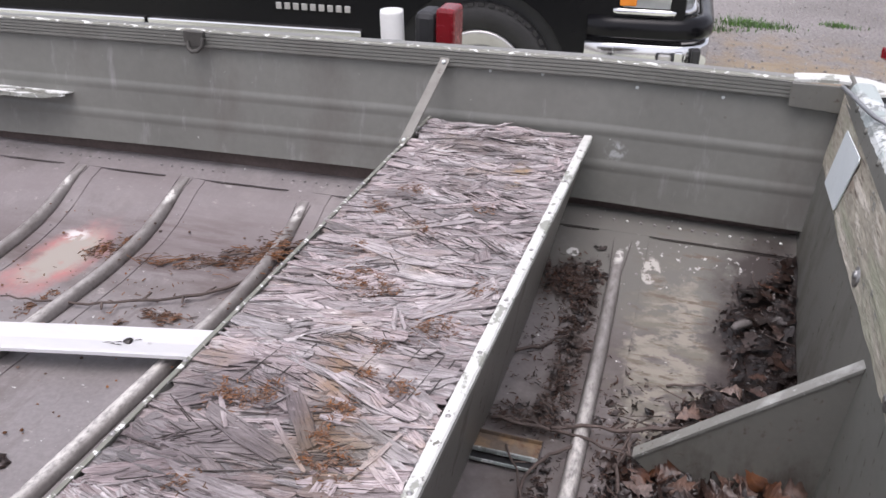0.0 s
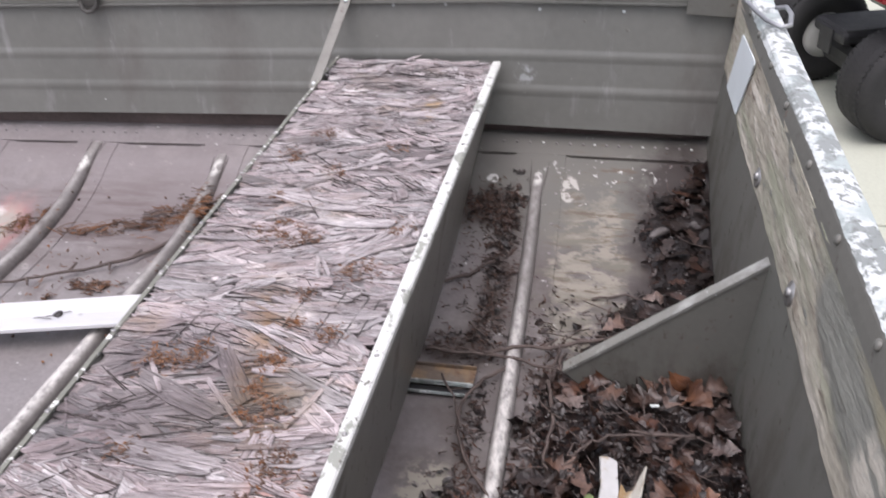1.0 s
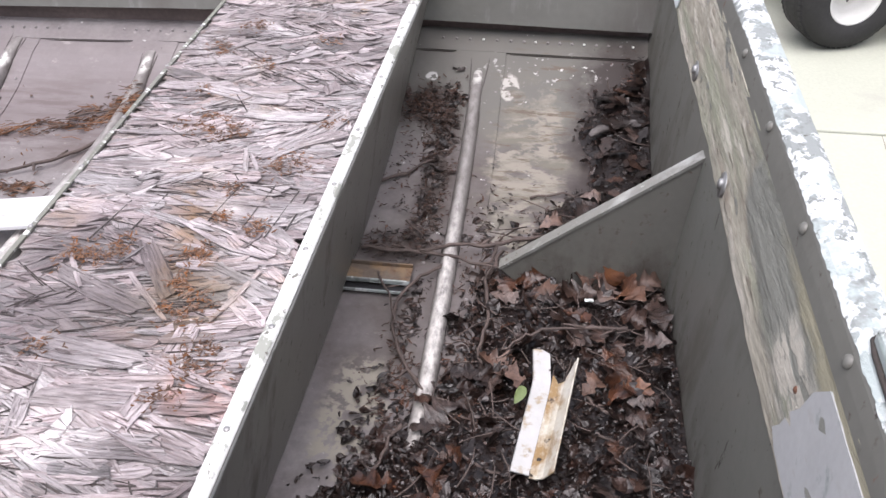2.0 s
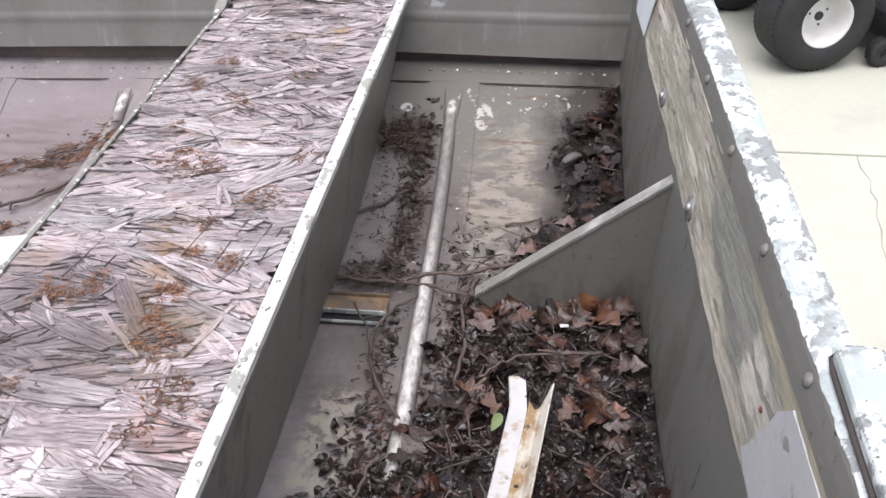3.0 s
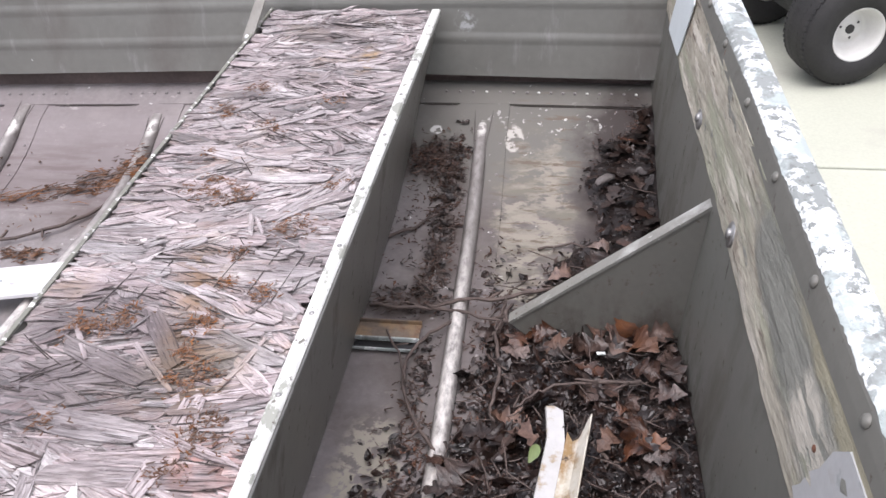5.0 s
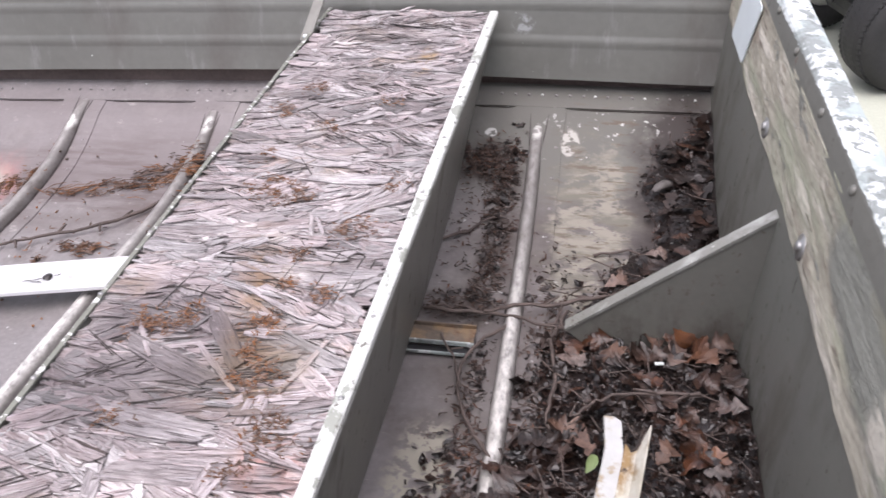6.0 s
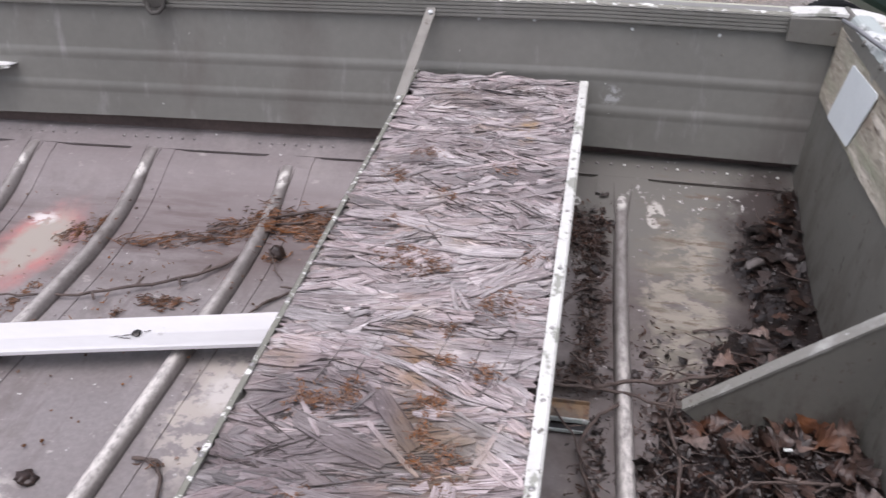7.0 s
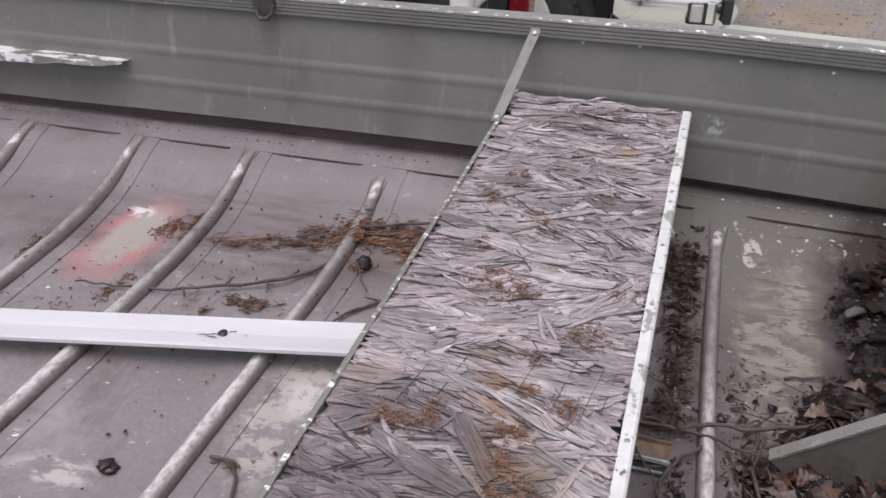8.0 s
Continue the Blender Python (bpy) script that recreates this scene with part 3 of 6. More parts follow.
for s in (1, -1):
    rows = [[(x, y if s > 0 else 2 * YC - y, z + zo(x)) for y, z in ((0.050, 0.136), (0.052, 0.18), (0.056, 0.24))] for x in WALLS]
    part("chine_plate", sheet(rows, 0.003), M_CHINE, boat, "dirt caught in the dark seam")
rows = [[(x, y, floor_z(x, y) + 0.0025) for y in (-0.838, -0.90, -1.0)] for x in STATIONS if x < -0.3]
part("keel_strip", sheet(rows, -0.002), M_FLOOR, boat, "lapped keel seam")
bow_pts = [(y, floor_z(-3.0, y)) for y in prof]
bm = bmesh.new()
loft(bm, [[(-3.0, y, z) for y, z in bow_pts], [(-3.0, y, 0.43 + zo(-3.0)) for y, z in bow_pts]])
bmesh.ops.solidify(bm, geom=bm.faces[:], thickness=0.004)
part("bow_panel", bm, M_SIDE, boat, "olive bow panel")

# pressed ribs across the bottom
RIBS = ((0.084, 0.108), (-0.227, -0.227), (-0.547, -0.562), (-0.834, -0.846), (-1.090, -1.082), (-1.36, -1.36), (-1.64, -1.64))
rivet_me = shared("rivet", dome(0.0028, 0.0018), M_FLOOR, True)
chip_me = shared("rivet", dome(0.0028, 0.0018), M_EDGE, True)
YR = [0.004, -0.02, -0.03, -0.045, -0.06, -0.07, -0.085, -0.10, -0.12, -0.14, -0.16, -0.18, -0.2, -0.23, -0.26, -0.32, -0.40, -0.5, -0.6, -0.7, -0.8, -0.9, -1.0, -1.1, -1.17, -1.23, -1.26, -1.30, -1.334]
for x0, x1 in RIBS:
    def rib_x(y):
        return x0 + (x1 - x0) * min(max((-0.1 - y) / 0.75, 0), 1)

    rows, plate = [], []
    paint = rib_paint(x0, (x1 - x0) / 0.75)
    for y in YR:
        xc = rib_x(y)
        end = -0.045 if x0 > 0 else -0.022 if x0 > -0.6 else 0.008
        fade = min(1.0, max(0.0, (end - y) / 0.15), max(0.0, (y - 2 * YC - end) / 0.15))
        fade = fade * fade * (3 - 2 * fade)
        h = 0.0180 * fade
        g = 0.90 * (0.55 + 0.45 * math.sqrt(fade))
        sink = 0.0 if fade > 0.02 else -0.006
        rows.append([(xc + dx, y, floor_z(xc, y) + dz + sink) for dx, dz in ((-0.0138 * g, 0.0022), (-0.0132 * g, 0.0027 + h * 0.30), (-0.0110 * g, 0.0027 + h * 0.64), (-0.0062 * g, 0.0027 + h * 0.92), (0, 0.0027 + h), (0.0062 * g, 0.0027 + h * 0.92), (0.0110 * g, 0.0027 + h * 0.64), (0.0132 * g, 0.0027 + h * 0.30), (0.0138 * g, 0.0022))])
        plate.append([(xc + dx, y, floor_z(xc, y) + 0.0032) for dx in (-0.047, 0.045)])
    rib = part("rib", sheet(rows, -0.002), paint, boat, "pressed half-round floor rib with worn paint", True)
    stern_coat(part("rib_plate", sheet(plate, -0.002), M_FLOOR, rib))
    for s in (-1, 1):
        bm = bmesh.new()
        e0 = -0.030 if x0 > -0.6 else -0.002
        add_tube(bm, [(x0 + s * 0.0165, y, floor_z(x0, y) + 0.0030) for y in (e0,)] + [(x0 + s * (0.0145 - 0.002 * k), e0 - 0.03 * (k + 1), floor_z(x0, e0 - 0.03 * (k + 1)) + 0.0034) for k in range(3)], [0.0004, 0.0012, 0.0012, 0.0004], 6)
        part("crease", bm, M_CREASE, rib, "dark pressed crease")
    if x0 > -1.5 and x0 != -0.227:
        y = -0.11
        while y > -1.0:
            xc = rib_x(y)
            for dx in (-0.036, 0.034):
                xx = xc + dx + random.uniform(-0.003, 0.003)
                put("rivet", rivet_me, rib, pose(xx, y, floor_z(xx, y) + 0.0028))
            y -= 0.072
    if x0 > -1.5:
        for k in range(7):
            xx = x0 - 0.075 + 0.025 * k
            put("rivet", rivet_me if random.random() < 0.95 else chip_me, rib, pose(xx, 0.012, floor_z(xx, 0.012) + 0.0065, 18))

for k in range(9):
    xx = 0.180 + 0.022 * k
    put("rivet", rivet_me if k % 4 else chip_me, boat, pose(xx, 0.012, floor_z(xx, 0.012) + 0.0065, 18))

# transom: sheet, plank, flange, cap
TY0, TY1 = 0.052, 2 * YC - 0.05


def tx(y):
    """The transom stands slightly askew."""
    return -0.036 * (y + 0.6)


YT = [TY0 + (TY1 - TY0) * k / 11 for k in range(12)]
part("transom_sheet", sheet([[(x + tx(y), y, z) for x, z in ((0.396, 0.02), (0.402, 0.06), (0.424, 0.30), (0.436, 0.44))] for y in YT], 0.004), M_TRANSOM, boat, "grey-green painted transom skin")
part("transom_outer_skin", sheet([[(x + tx(y), y, z) for x, z in ((0.43, 0.0), (0.4605, 0.440))] for y in YT], 0.003), M_TRANSOM, boat)
rows = []
for i in range(60):
    y = 0.020 + (TY1 + 0.03 - 0.020) * i / 59
    w = [0.0010 * math.sin(9.1 * y + k) + 0.0016 * noise.noise(Vector((y * 25, k * 1.7, 0))) for k in range(8)]
    o = tx(y)
    rows.append([(0.4195 + o + w[0], y, 0.2955 + w[1] * 1.5), (0.4165 + o + w[1], y, 0.299 + w[1] * 1.5), (0.4180 + o + w[6], y, 0.318), (0.4198 + o + w[2], y, 0.340), (0.4222 + o + w[7], y, 0.362), (0.4245 + o + w[3], y, 0.388), (0.4282 + o + w[4], y, 0.424), (0.440 + o, y, 0.425), (0.430 + o, y, 0.296)])
part("transom_board", loft(bmesh.new(), rows, True, True), M_PLANK, boat, "weathered wooden board with flaking grey-green paint")
rows = []
for y in YT:
    o = tx(y)
    rows.append([(0.4300 + o, y, 0.4160), (0.4268 + o, y, 0.4180), (0.4292 + o, y, 0.431), (0.4326 + o, y, 0.4445), (0.4350 + o, y, 0.4490), (0.439 + o, y, 0.4500), (0.439 + o, y, 0.4175)])
part("transom_flange", loft(bmesh.new(), rows, True, True), M_TRANSOM, boat, "green flange screwed over the board")
rows = []
for i in range(260):
    y = -0.004 + (TY1 + 0.004) * i / 259
    w = 0.0004 * noise.noise(Vector((y * 30, 3.3, 0))) + 0.0014 * noise.noise(Vector((y * 150, 5.3, 0)))
    o = tx(y)
    near = min(max((-0.25 - y) / 0.35, 0.0), 1.0)      # the white paint reaches lower towards the corner
    zi = 0.4395 + 0.0085 * near + w * 1.5
    xi = 0.4305 + (zi - 0.4385) * 0.36
    rows.append([(xi + o - 0.0006, y, zi), (0.4338 + o, y, max(0.4478, zi + 0.0005)), (0.4372 + o, y, 0.4512), (0.443 + o, y, 0.4526), (0.459 + o, y, 0.4524), (0.4652 + o + w * 0.5, y, 0.4500), (0.4672 + o, y, 0.42), (0.4648 + o, y, 0.42), (0.460 + o, y, 0.4465)])
part("transom_cap", loft(bmesh.new(), rows, True, True), M_CAP, boat, "transom cap with flaking white paint")
bm = bmesh.new()
patch = ((-1.030, 0.310), (-1.040, 0.324), (-1.046, 0.345), (-1.058, 0.362), (-1.066, 0.388), (-1.086, 0.410), (-1.36, 0.408), (-1.36, 0.306), (-1.05, 0.304))
va = [bm.verts.new((0.4164 + (z - 0.30) * 0.094 - 0.0012 + tx(y), y, z)) for y, z in patch]
vb = [bm.verts.new((v.co.x + 0.005, v.co.y, v.co.z)) for v in va]
bm.faces.new(va), bm.faces.new(vb[::-1])
for i in range(len(va)):
    j = (i + 1) % len(va)
    bm.faces.new((va[i], va[j], vb[j], vb[i]))
part("metal_patch", bm, M_PATCHPLATE, boat, "dull grey metal patch over the rotten board")

# knee brace
knee = prism([(0.174, 0.083), (0.181, 0.0885), (0.4205, 0.281), (0.406, 0.10), (0.402, 0.058), (0.30, 0.052), (0.205, 0.055)], -0.577, -0.573)
part("knee_brace", knee, M_TRANSOM, boat, "triangular knee plate from floor to transom")
a, b = Vector((0.174, -0.575, 0.0835)), Vector((0.4215, -0.575, 0.2820))
d = (b - a).normalized()
nrm = Vector((-d.z, 0, d.x))
bm = bmesh.new()
loft(bm, [[p + nrm * h + Vector((0, y, 0)) for y, h in ((-0.004, -0.002), (-0.004, 0.002), (0.016, 0.002), (0.018, 0.0), (0.016, -0.002))] for p in (a, a.lerp(b, 0.33), a.lerp(b, 0.66), b)], True, True)
part("knee_flange", bm, M_KNEE, boat, "folded edge of the knee plate")

bm = bmesh.new()
rows = []
for k in range(25):
    p = a.lerp(b, 0.01 + 0.98 * k / 24)
    w = 0.0013 + 0.0012 * noise.noise(Vector((k * 0.9, 2.0, 0)))
    rows.append([p + nrm * hh + Vector((0, yy, 0)) for yy, hh in ((-0.0046, 0.0022 - w * 1.6), (-0.0046, 0.0026), (-0.0036 + w, 0.0026), (-0.0036 + w, 0.0016))])
part("worn_edge", loft(bm, rows, True, True), M_KNEE, boat, "edge of the knee plate worn to bright metal")

# bolts through the board and screws along the flange
def bolt(y, z, x):
    washer = part("bolt", lathe([(0.001, 0.004), (0.0045, 0.0038), (0.0062, 0.0020), (0.0062, 0.0), (0.0135, 0.0), (0.0150, -0.0012), (0.0150, -0.006)], pose(x, y, z, 0, -78, 0), 16), M_STEEL, boat, "steel bolt head and washer", True)
    return washer


bolt(-0.422, 0.320, 0.4165 + tx(-0.422))
bolt(-0.694, 0.320, 0.4165 + tx(-0.694))
put("screw", shared("screw", dome(0.0034, 0.0022, 10), M_RUST, True), boat, pose(0.4222 + tx(-1.039), -1.039, 0.362, 0, -78, 0))
screw_me = shared("screw", dome(0.0056, 0.0036, 10), M_TRANSOM, True)
for y in (-0.10, -0.20, -0.325, -0.46, -0.62, -0.775, -0.935, -1.085, -1.22):
    put("screw", screw_me, boat, pose(0.4306 + tx(y), y, 0.438, 0, -72, 0))
stick = bmesh.new()
quad = ((-0.066, 0.304), (-0.070, 0.301), (-0.188, 0.306), (-0.194, 0.311), (-0.237, 0.404), (-0.233, 0.410), (-0.103, 0.404), (-0.098, 0.400))
va = [stick.verts.new((0.4165 + (z - 0.30) * 0.09 - 0.0034 + tx(y), y, z)) for y, z in quad]
vb = [stick.verts.new((v.co.x + 0.0018, v.co.y, v.co.z)) for v in va]
stick.faces.new(va), stick.faces.new(vb[::-1])
for i in range(len(va)):
    j = (i + 1) % len(va)
    stick.faces.new((va[i], va[j], vb[j], vb[i]))
part("registration_plate", stick, M_LABEL, boat, "blank pale sticker on the board")

# raised pad at the near end of the cap, and the corner casting with its handle
part("cap_pad", box((0.4600, -1.37, 0.4530), (0.4950, -1.074, 0.4655), 0.009), M_CAP, boat, "rounded pad with flaking white paint")
# dark tube draws both the dirty joint and the shadow line beside the pad
joint = [(0.4960, -1.076, 0.4545), (0.482, -1.0722, 0.4545), (0.468, -1.0730, 0.4545), (0.4606, -1.0800, 0.4545), (0.4585, -1.095, 0.4545), (0.4585, -1.2, 0.4545), (0.4585, -1.37, 0.4545)]
part("pad_joint", add_tube(bmesh.new(), joint, 0.0022, 8), M_SEAM, boat, "dark dirty joint round the pad with its shadow line painted in", True)
bm = bmesh.new()
outline = ((0.325, 0.030), (0.325, 0.070), (0.37, 0.069), (0.405, 0.060), (0.435, 0.043), (0.460, 0.014), (0.472, -0.022), (0.472, -0.045), (0.436, -0.045), (0.431, -0.015), (0.420, 0.008), (0.400, 0.022), (0.370, 0.029))
lo_ = [bm.verts.new((x, y, 0.4335 + (x - 0.325) * 0.085)) for x, y in outline]
hi_ = [bm.verts.new((x, y, 0.4385 + (x - 0.325) * 0.088)) for x, y in outline]
bm.faces.new(lo_[::-1]), bm.faces.new(hi_)
for k in range(len(outline)):
    k2 = (k + 1) % len(outline)
    bm.faces.new((lo_[k], lo_[k2], hi_[k2], hi_[k]))
part("corner_cap", bm, M_EDGE, boat, "rounded corner plate with white paint")
part("corner_gusset", prism([(0.322, 0.395), (0.322, 0.434), (0.448, 0.437), (0.448, 0.388)], 0.020, 0.0275, 0.001), M_TRANSOM, boat)
bm = bmesh.new()
add_tube(bm, [(0.395, -0.020, 0.4475), (0.402, -0.09, 0.4555), (0.412, -0.150, 0.458), (0.424, -0.200, 0.459), (0.440, -0.232, 0.460), (0.453, -0.224, 0.461), (0.459, -0.180, 0.463), (0.456, -0.148, 0.463), (0.441, -0.142, 0.460)], 0.0034, 8)
part("handle", bm, M_GALV, boat, "bent grey rod handle", True)

# oarlock socket, diagonal strap, torn ledge
bm = bmesh.new()
tab = [(-0.825, 0.412), (-0.825, 0.394)] + [(-0.803 + 0.022 * math.cos(radians(a)), 0.394 + 0.014 * math.sin(radians(a))) for a in range(200, 360, 20)] + [(-0.781, 0.394), (-0.781, 0.412)]
bm = prism(tab, 0.0185, 0.030, 0.002, Matrix.Translation((0, 0, zo(-0.8) + 0.026)))
add_tube(bm, [(-0.815, 0.017, 0.393), (-0.812, 0.013, 0.380), (-0.805, 0.012, 0.374), (-0.792, 0.013, 0.376), (-0.783, 0.016, 0.386), (-0.780, 0.018, 0.402)], 0.0042, 10)
part("oarlock_socket", bm, mat("dark_dirty_metal", (0.075, 0.072, 0.064), (0.05, 0.047, 0.042), 0.6, 0.0, 20.0, fine=160, grain=0.3), boat, "small dark oarlock socket")
a, b = Vector((-0.282, 0.026, 0.406)), Vector((-0.310, -0.115, 0.296))
side = Vector((1, 0, 0.0))
bm = bmesh.new()
rows = []
for p, w in ((a + Vector((0, 0.01, 0.012)), 0.006), (a, 0.0088), (a.lerp(b, 0.5), 0.0088), (b, 0.0088), (b + Vector((0, -0.012, -0.002)), 0.007)):
    dd = (b - a).normalized()
    nn = side.cross(dd).normalized()
    rows.append([p - side * w - nn * 0.0015, p + side * w - nn * 0.0015, p + side * w + nn * 0.0015, p - side * w + nn * 0.0015])
loft(bm, rows, True, True)
strap = part("strap", bm, M_RISER, boat, "flat diagonal strap between side and bench")
put("rivet", shared("rivet", dome(0.0045, 0.003), M_CAP, True), strap, pose(a.x, a.y - 0.005, a.z, 50))
put("rivet", shared("rivet", dome(0.0045, 0.003), M_CAP, True), strap, pose(b.x, b.y - 0.003, b.z + 0.003, 40))
rows = []
for i in range(14):
    x = -1.118 - i * 0.045
    j = 0.005 * noise.noise(Vector((x * 14, 0, 0)))
    z = 0.286 + zo(x)
    f = min(1.0, 0.25 + i * 0.4)
    rows.append([(x, 0.031, z - 0.001), (x, 0.008 + j, z + j), (x, 0.004 - 0.024 * f + j, z + 0.002 + j), (x, 0.002 - 0.025 * f + j, z - 0.004 - (0.009 if i > 3 else 0) + j)])
part("torn_ledge", sheet(rows, 0.002), mat("worn_ledge_paint", (0.20, 0.205, 0.18), (0.15, 0.152, 0.13), 0.45, 0.0, 8.0, fine=120, grain=0.15, bump=0.15, layers=(((0.66, 0.67, 0.66), 22.0, 0.50, 0.55, (0.6, 1.4, 1), None, 0.5), ((0.05, 0.045, 0.04), 30.0, 0.60, 0.66, ALL, None, 0.8))), boat, "torn bent ledge with white worn edge")

bolt_me = shared("bolt", dome(0.0048, 0.003, 10), M_RISER, True)
white_me = shared("bolt", dome(0.0048, 0.003, 10), M_CAP, True)
for x, z, me in ((0.150, 0.373, bolt_me), (0.226, 0.358, bolt_me), (0.217, 0.391, white_me), (-0.198, 0.393, white_me), (-0.10, 0.397, white_me), (0.07, 0.392, white_me), (0.384, 0.303, white_me), (-0.9, 0.36, bolt_me)):
    put("bolt", me, boat, pose(x, wall_y(z - zo(x)) - 0.0005, z, 84))

chip_mesh = shared("paint_chip", dome(1.0, 0.0006, 9), M_CHIP, False)
for x, z, w, h, a in ((-0.929, 0.272, 0.0018, 0.011, 4), (-0.97, 0.209, 0.0022, 0.015, 2), (-0.766, 0.228, 0.0012, 0.013, -12), (-0.750, 0.222, 0.0012, 0.009, 10), (-1.029, 0.376, 0.0026, 0.008, 0), (-1.306, 0.352, 0.0022, 0.012, 5), (-0.729, 0.281, 0.0022, 0.0022, 0),
                      (-0.635, 0.285, 0.0016, 0.002, 0), (-1.16, 0.315, 0.002, 0.005, 8), (-0.86, 0.30, 0.0014, 0.004, 0), (-0.55, 0.36, 0.0018, 0.002, 0), (-0.36, 0.315, 0.0022, 0.0018, 0), (-0.345, 0.304, 0.0016, 0.0024, 0), (0.30, 0.235, 0.0014, 0.0016, 0)):
    put("paint_chip", chip_mesh, boat, pose(x, wall_y(z - zo(x)) - 0.0012, z, 84, a, 0) @ Matrix.Diagonal((w, h, 1, 1)))

# bench frame
part("bench_riser", sheet([[(0.002, y, 0.300), (-0.004, y, 0.285), (-0.042, y, floor_z(-0.04, y) + 0.004)] for y in (0.012, -0.07, -0.15, -0.25, -0.35, -0.5, -0.7, -0.9, -1.1, -1.25, -1.34)], 0.003), M_RISER, boat, "olive bench side")
part("bench_riser", sheet([[(-0.305, y, 0.300), (-0.300, y, 0.285), (-0.265, y, floor_z(-0.26, y) + 0.004)] for y in (0.012, -0.07, -0.15, -0.25, -0.35, -0.5, -0.7, -0.9, -1.1, -1.25, -1.34)], -0.003), M_RISER, boat, "olive bench side")
for xs_ in ((0.0035, -0.0105), (-0.3075, -0.3010)):
    rows = []
    for i in range(40):
        y = 0.012 - 1.352 * i / 39
        w = 0.0007 * noise.noise(Vector((y * 22, xs_[0] * 90, 0)))
        o, k = xs_
        e = 1 if o > k else -1
        rows.append([(o, y, 0.291), (o + e * 0.0005, y, 0.3005 + w), (o - e * 0.002, y, 0.3028 + w), (k, y, 0.3022 + w), (k, y, 0.300)])
    lip = part("bench_lip", loft(bmesh.new(), rows, True, True), M_EDGE if xs_[0] > 0 else M_LIP, boat, "bench lip with paint chipped to white")
    sm = shared("screw", dome(0.0032, 0.0020, 8), M_STEEL, True)
    for y in (-0.06, -0.205, -0.33, -0.47, -0.60, -0.72, -0.842, -0.972, -1.09, -1.2):
        put("screw", sm, lip, pose((xs_[0] + xs_[1]) / 2, y + random.uniform(-0.01, 0.01), 0.3024))


# ---- seat board of loose strands ----
def strand_rows(rng, length, width, thick=0.0010, segs=4, bend=0.0, arch=0.0, cols=2, rag=0.10):
    """Rings of a thin flake of wood with torn ragged ends, along local x."""
    slant = rng.uniform(-1, 1) * 0.5 * width, rng.uniform(-1, 1) * 0.5 * width
    torn = [[rng.uniform(-1, 1) * rag * min(length * 0.5, 3.0 * width) for c in range(cols + 1)] for e in range(2)]
    wa, wb = rng.uniform(0.55, 1.0), rng.uniform(0.55, 1.0)
    cup = rng.uniform(-0.05, 0.09) * width
    rows = []
    for i in range(segs + 1):
        u = i / segs
        taper = wa + (1 - wa) * min(1, u * 3) if u < 0.5 else wb + (1 - wb) * min(1, (1 - u) * 3)
        wl, wr = taper * rng.uniform(0.88, 1.06), taper * rng.uniform(0.88, 1.06)
        top = []
        for c in range(cols + 1):
            v = 2 * c / cols - 1
            x = (u - 0.5) * length
            if i == 0:
                x += torn[0][c] + slant[0] * v
            elif i == segs:
                x += torn[1][c] + slant[1] * v
            y = v * width * 0.5 * (wl if v < 0 else wr) + bend * (u - 0.5) ** 2 * 4
            top.append(Vector((x, y, arch * (u - 0.5) ** 2 * 4 + cup * v * v)))
        rows.append(top + [p - Vector((0, 0, thick)) for p in top[::-1]])
    return rows


def flakes(name, items, material):
    """One mesh from many (pose, rings) flakes; the grain runs along each flake by its own coordinates."""
    vs, fs, uv = [], [], []
    for m, rows in items:
        k0, k = len(vs), len(rows[0])
        ou, ov = rng.uniform(0, 40), rng.uniform(0, 40)
        flat = [p for r in rows for p in r]
        for p in flat:
            q = m @ p
            vs.append((q.x if m[0][3] == 0 else min(max(q.x, BX0 - 0.004), BX1 + 0.001), q.y, q.z))
        n = len(rows)
        faces = [(k * i + j, k * i + (j + 1) % k, k * i + k + (j + 1) % k, k * i + k + j) for i in range(n - 1) for j in range(k)]
        faces += [tuple(range(k))[::-1], tuple(range(k * n - k, k * n))]
        for f in faces:
            fs.append(tuple(k0 + q for q in f))
            for q in f:
                uv += [flat[q].x + ou, flat[q].y + ov]
    me = bpy.data.meshes.new(name)
    me.from_pydata(vs, [], fs)
    me.uv_layers.new(name="grain").data.foreach_set("uv", uv)
    me.materials.append(material)
    return me


BX0, BX1, BY0, BY1 = -0.3005, -0.0105, 0.006, -1.338
rng = random.Random(11)
CLUMPS = [(rng.uniform(BX0, BX1), rng.uniform(BY1, BY0), max(-60.0, min(60.0, rng.gauss(2, 20)))) for k in range(150)]


def strand_angle(rng, x, y, spread=9):
    """Flakes lie in clumps that share a direction, mostly across the bench."""
    lay = min(CLUMPS, key=lambda c: (c[0] - x) ** 2 + 1.8 * (c[1] - y) ** 2)[2]
    return rng.gauss(lay, spread) if rng.random() > 0.07 else rng.uniform(-85, 85)


seat_board = thing("seat_board", "weathered grey strand board seat, delaminated and flaking, on the bench", "bench seat")
part("board", box((BX0 + 0.002, BY1, 0.280), (BX1 - 0.001, BY0 - 0.004, 0.2910), 0.002), M_OSB, seat_board, "dark weathered board core")
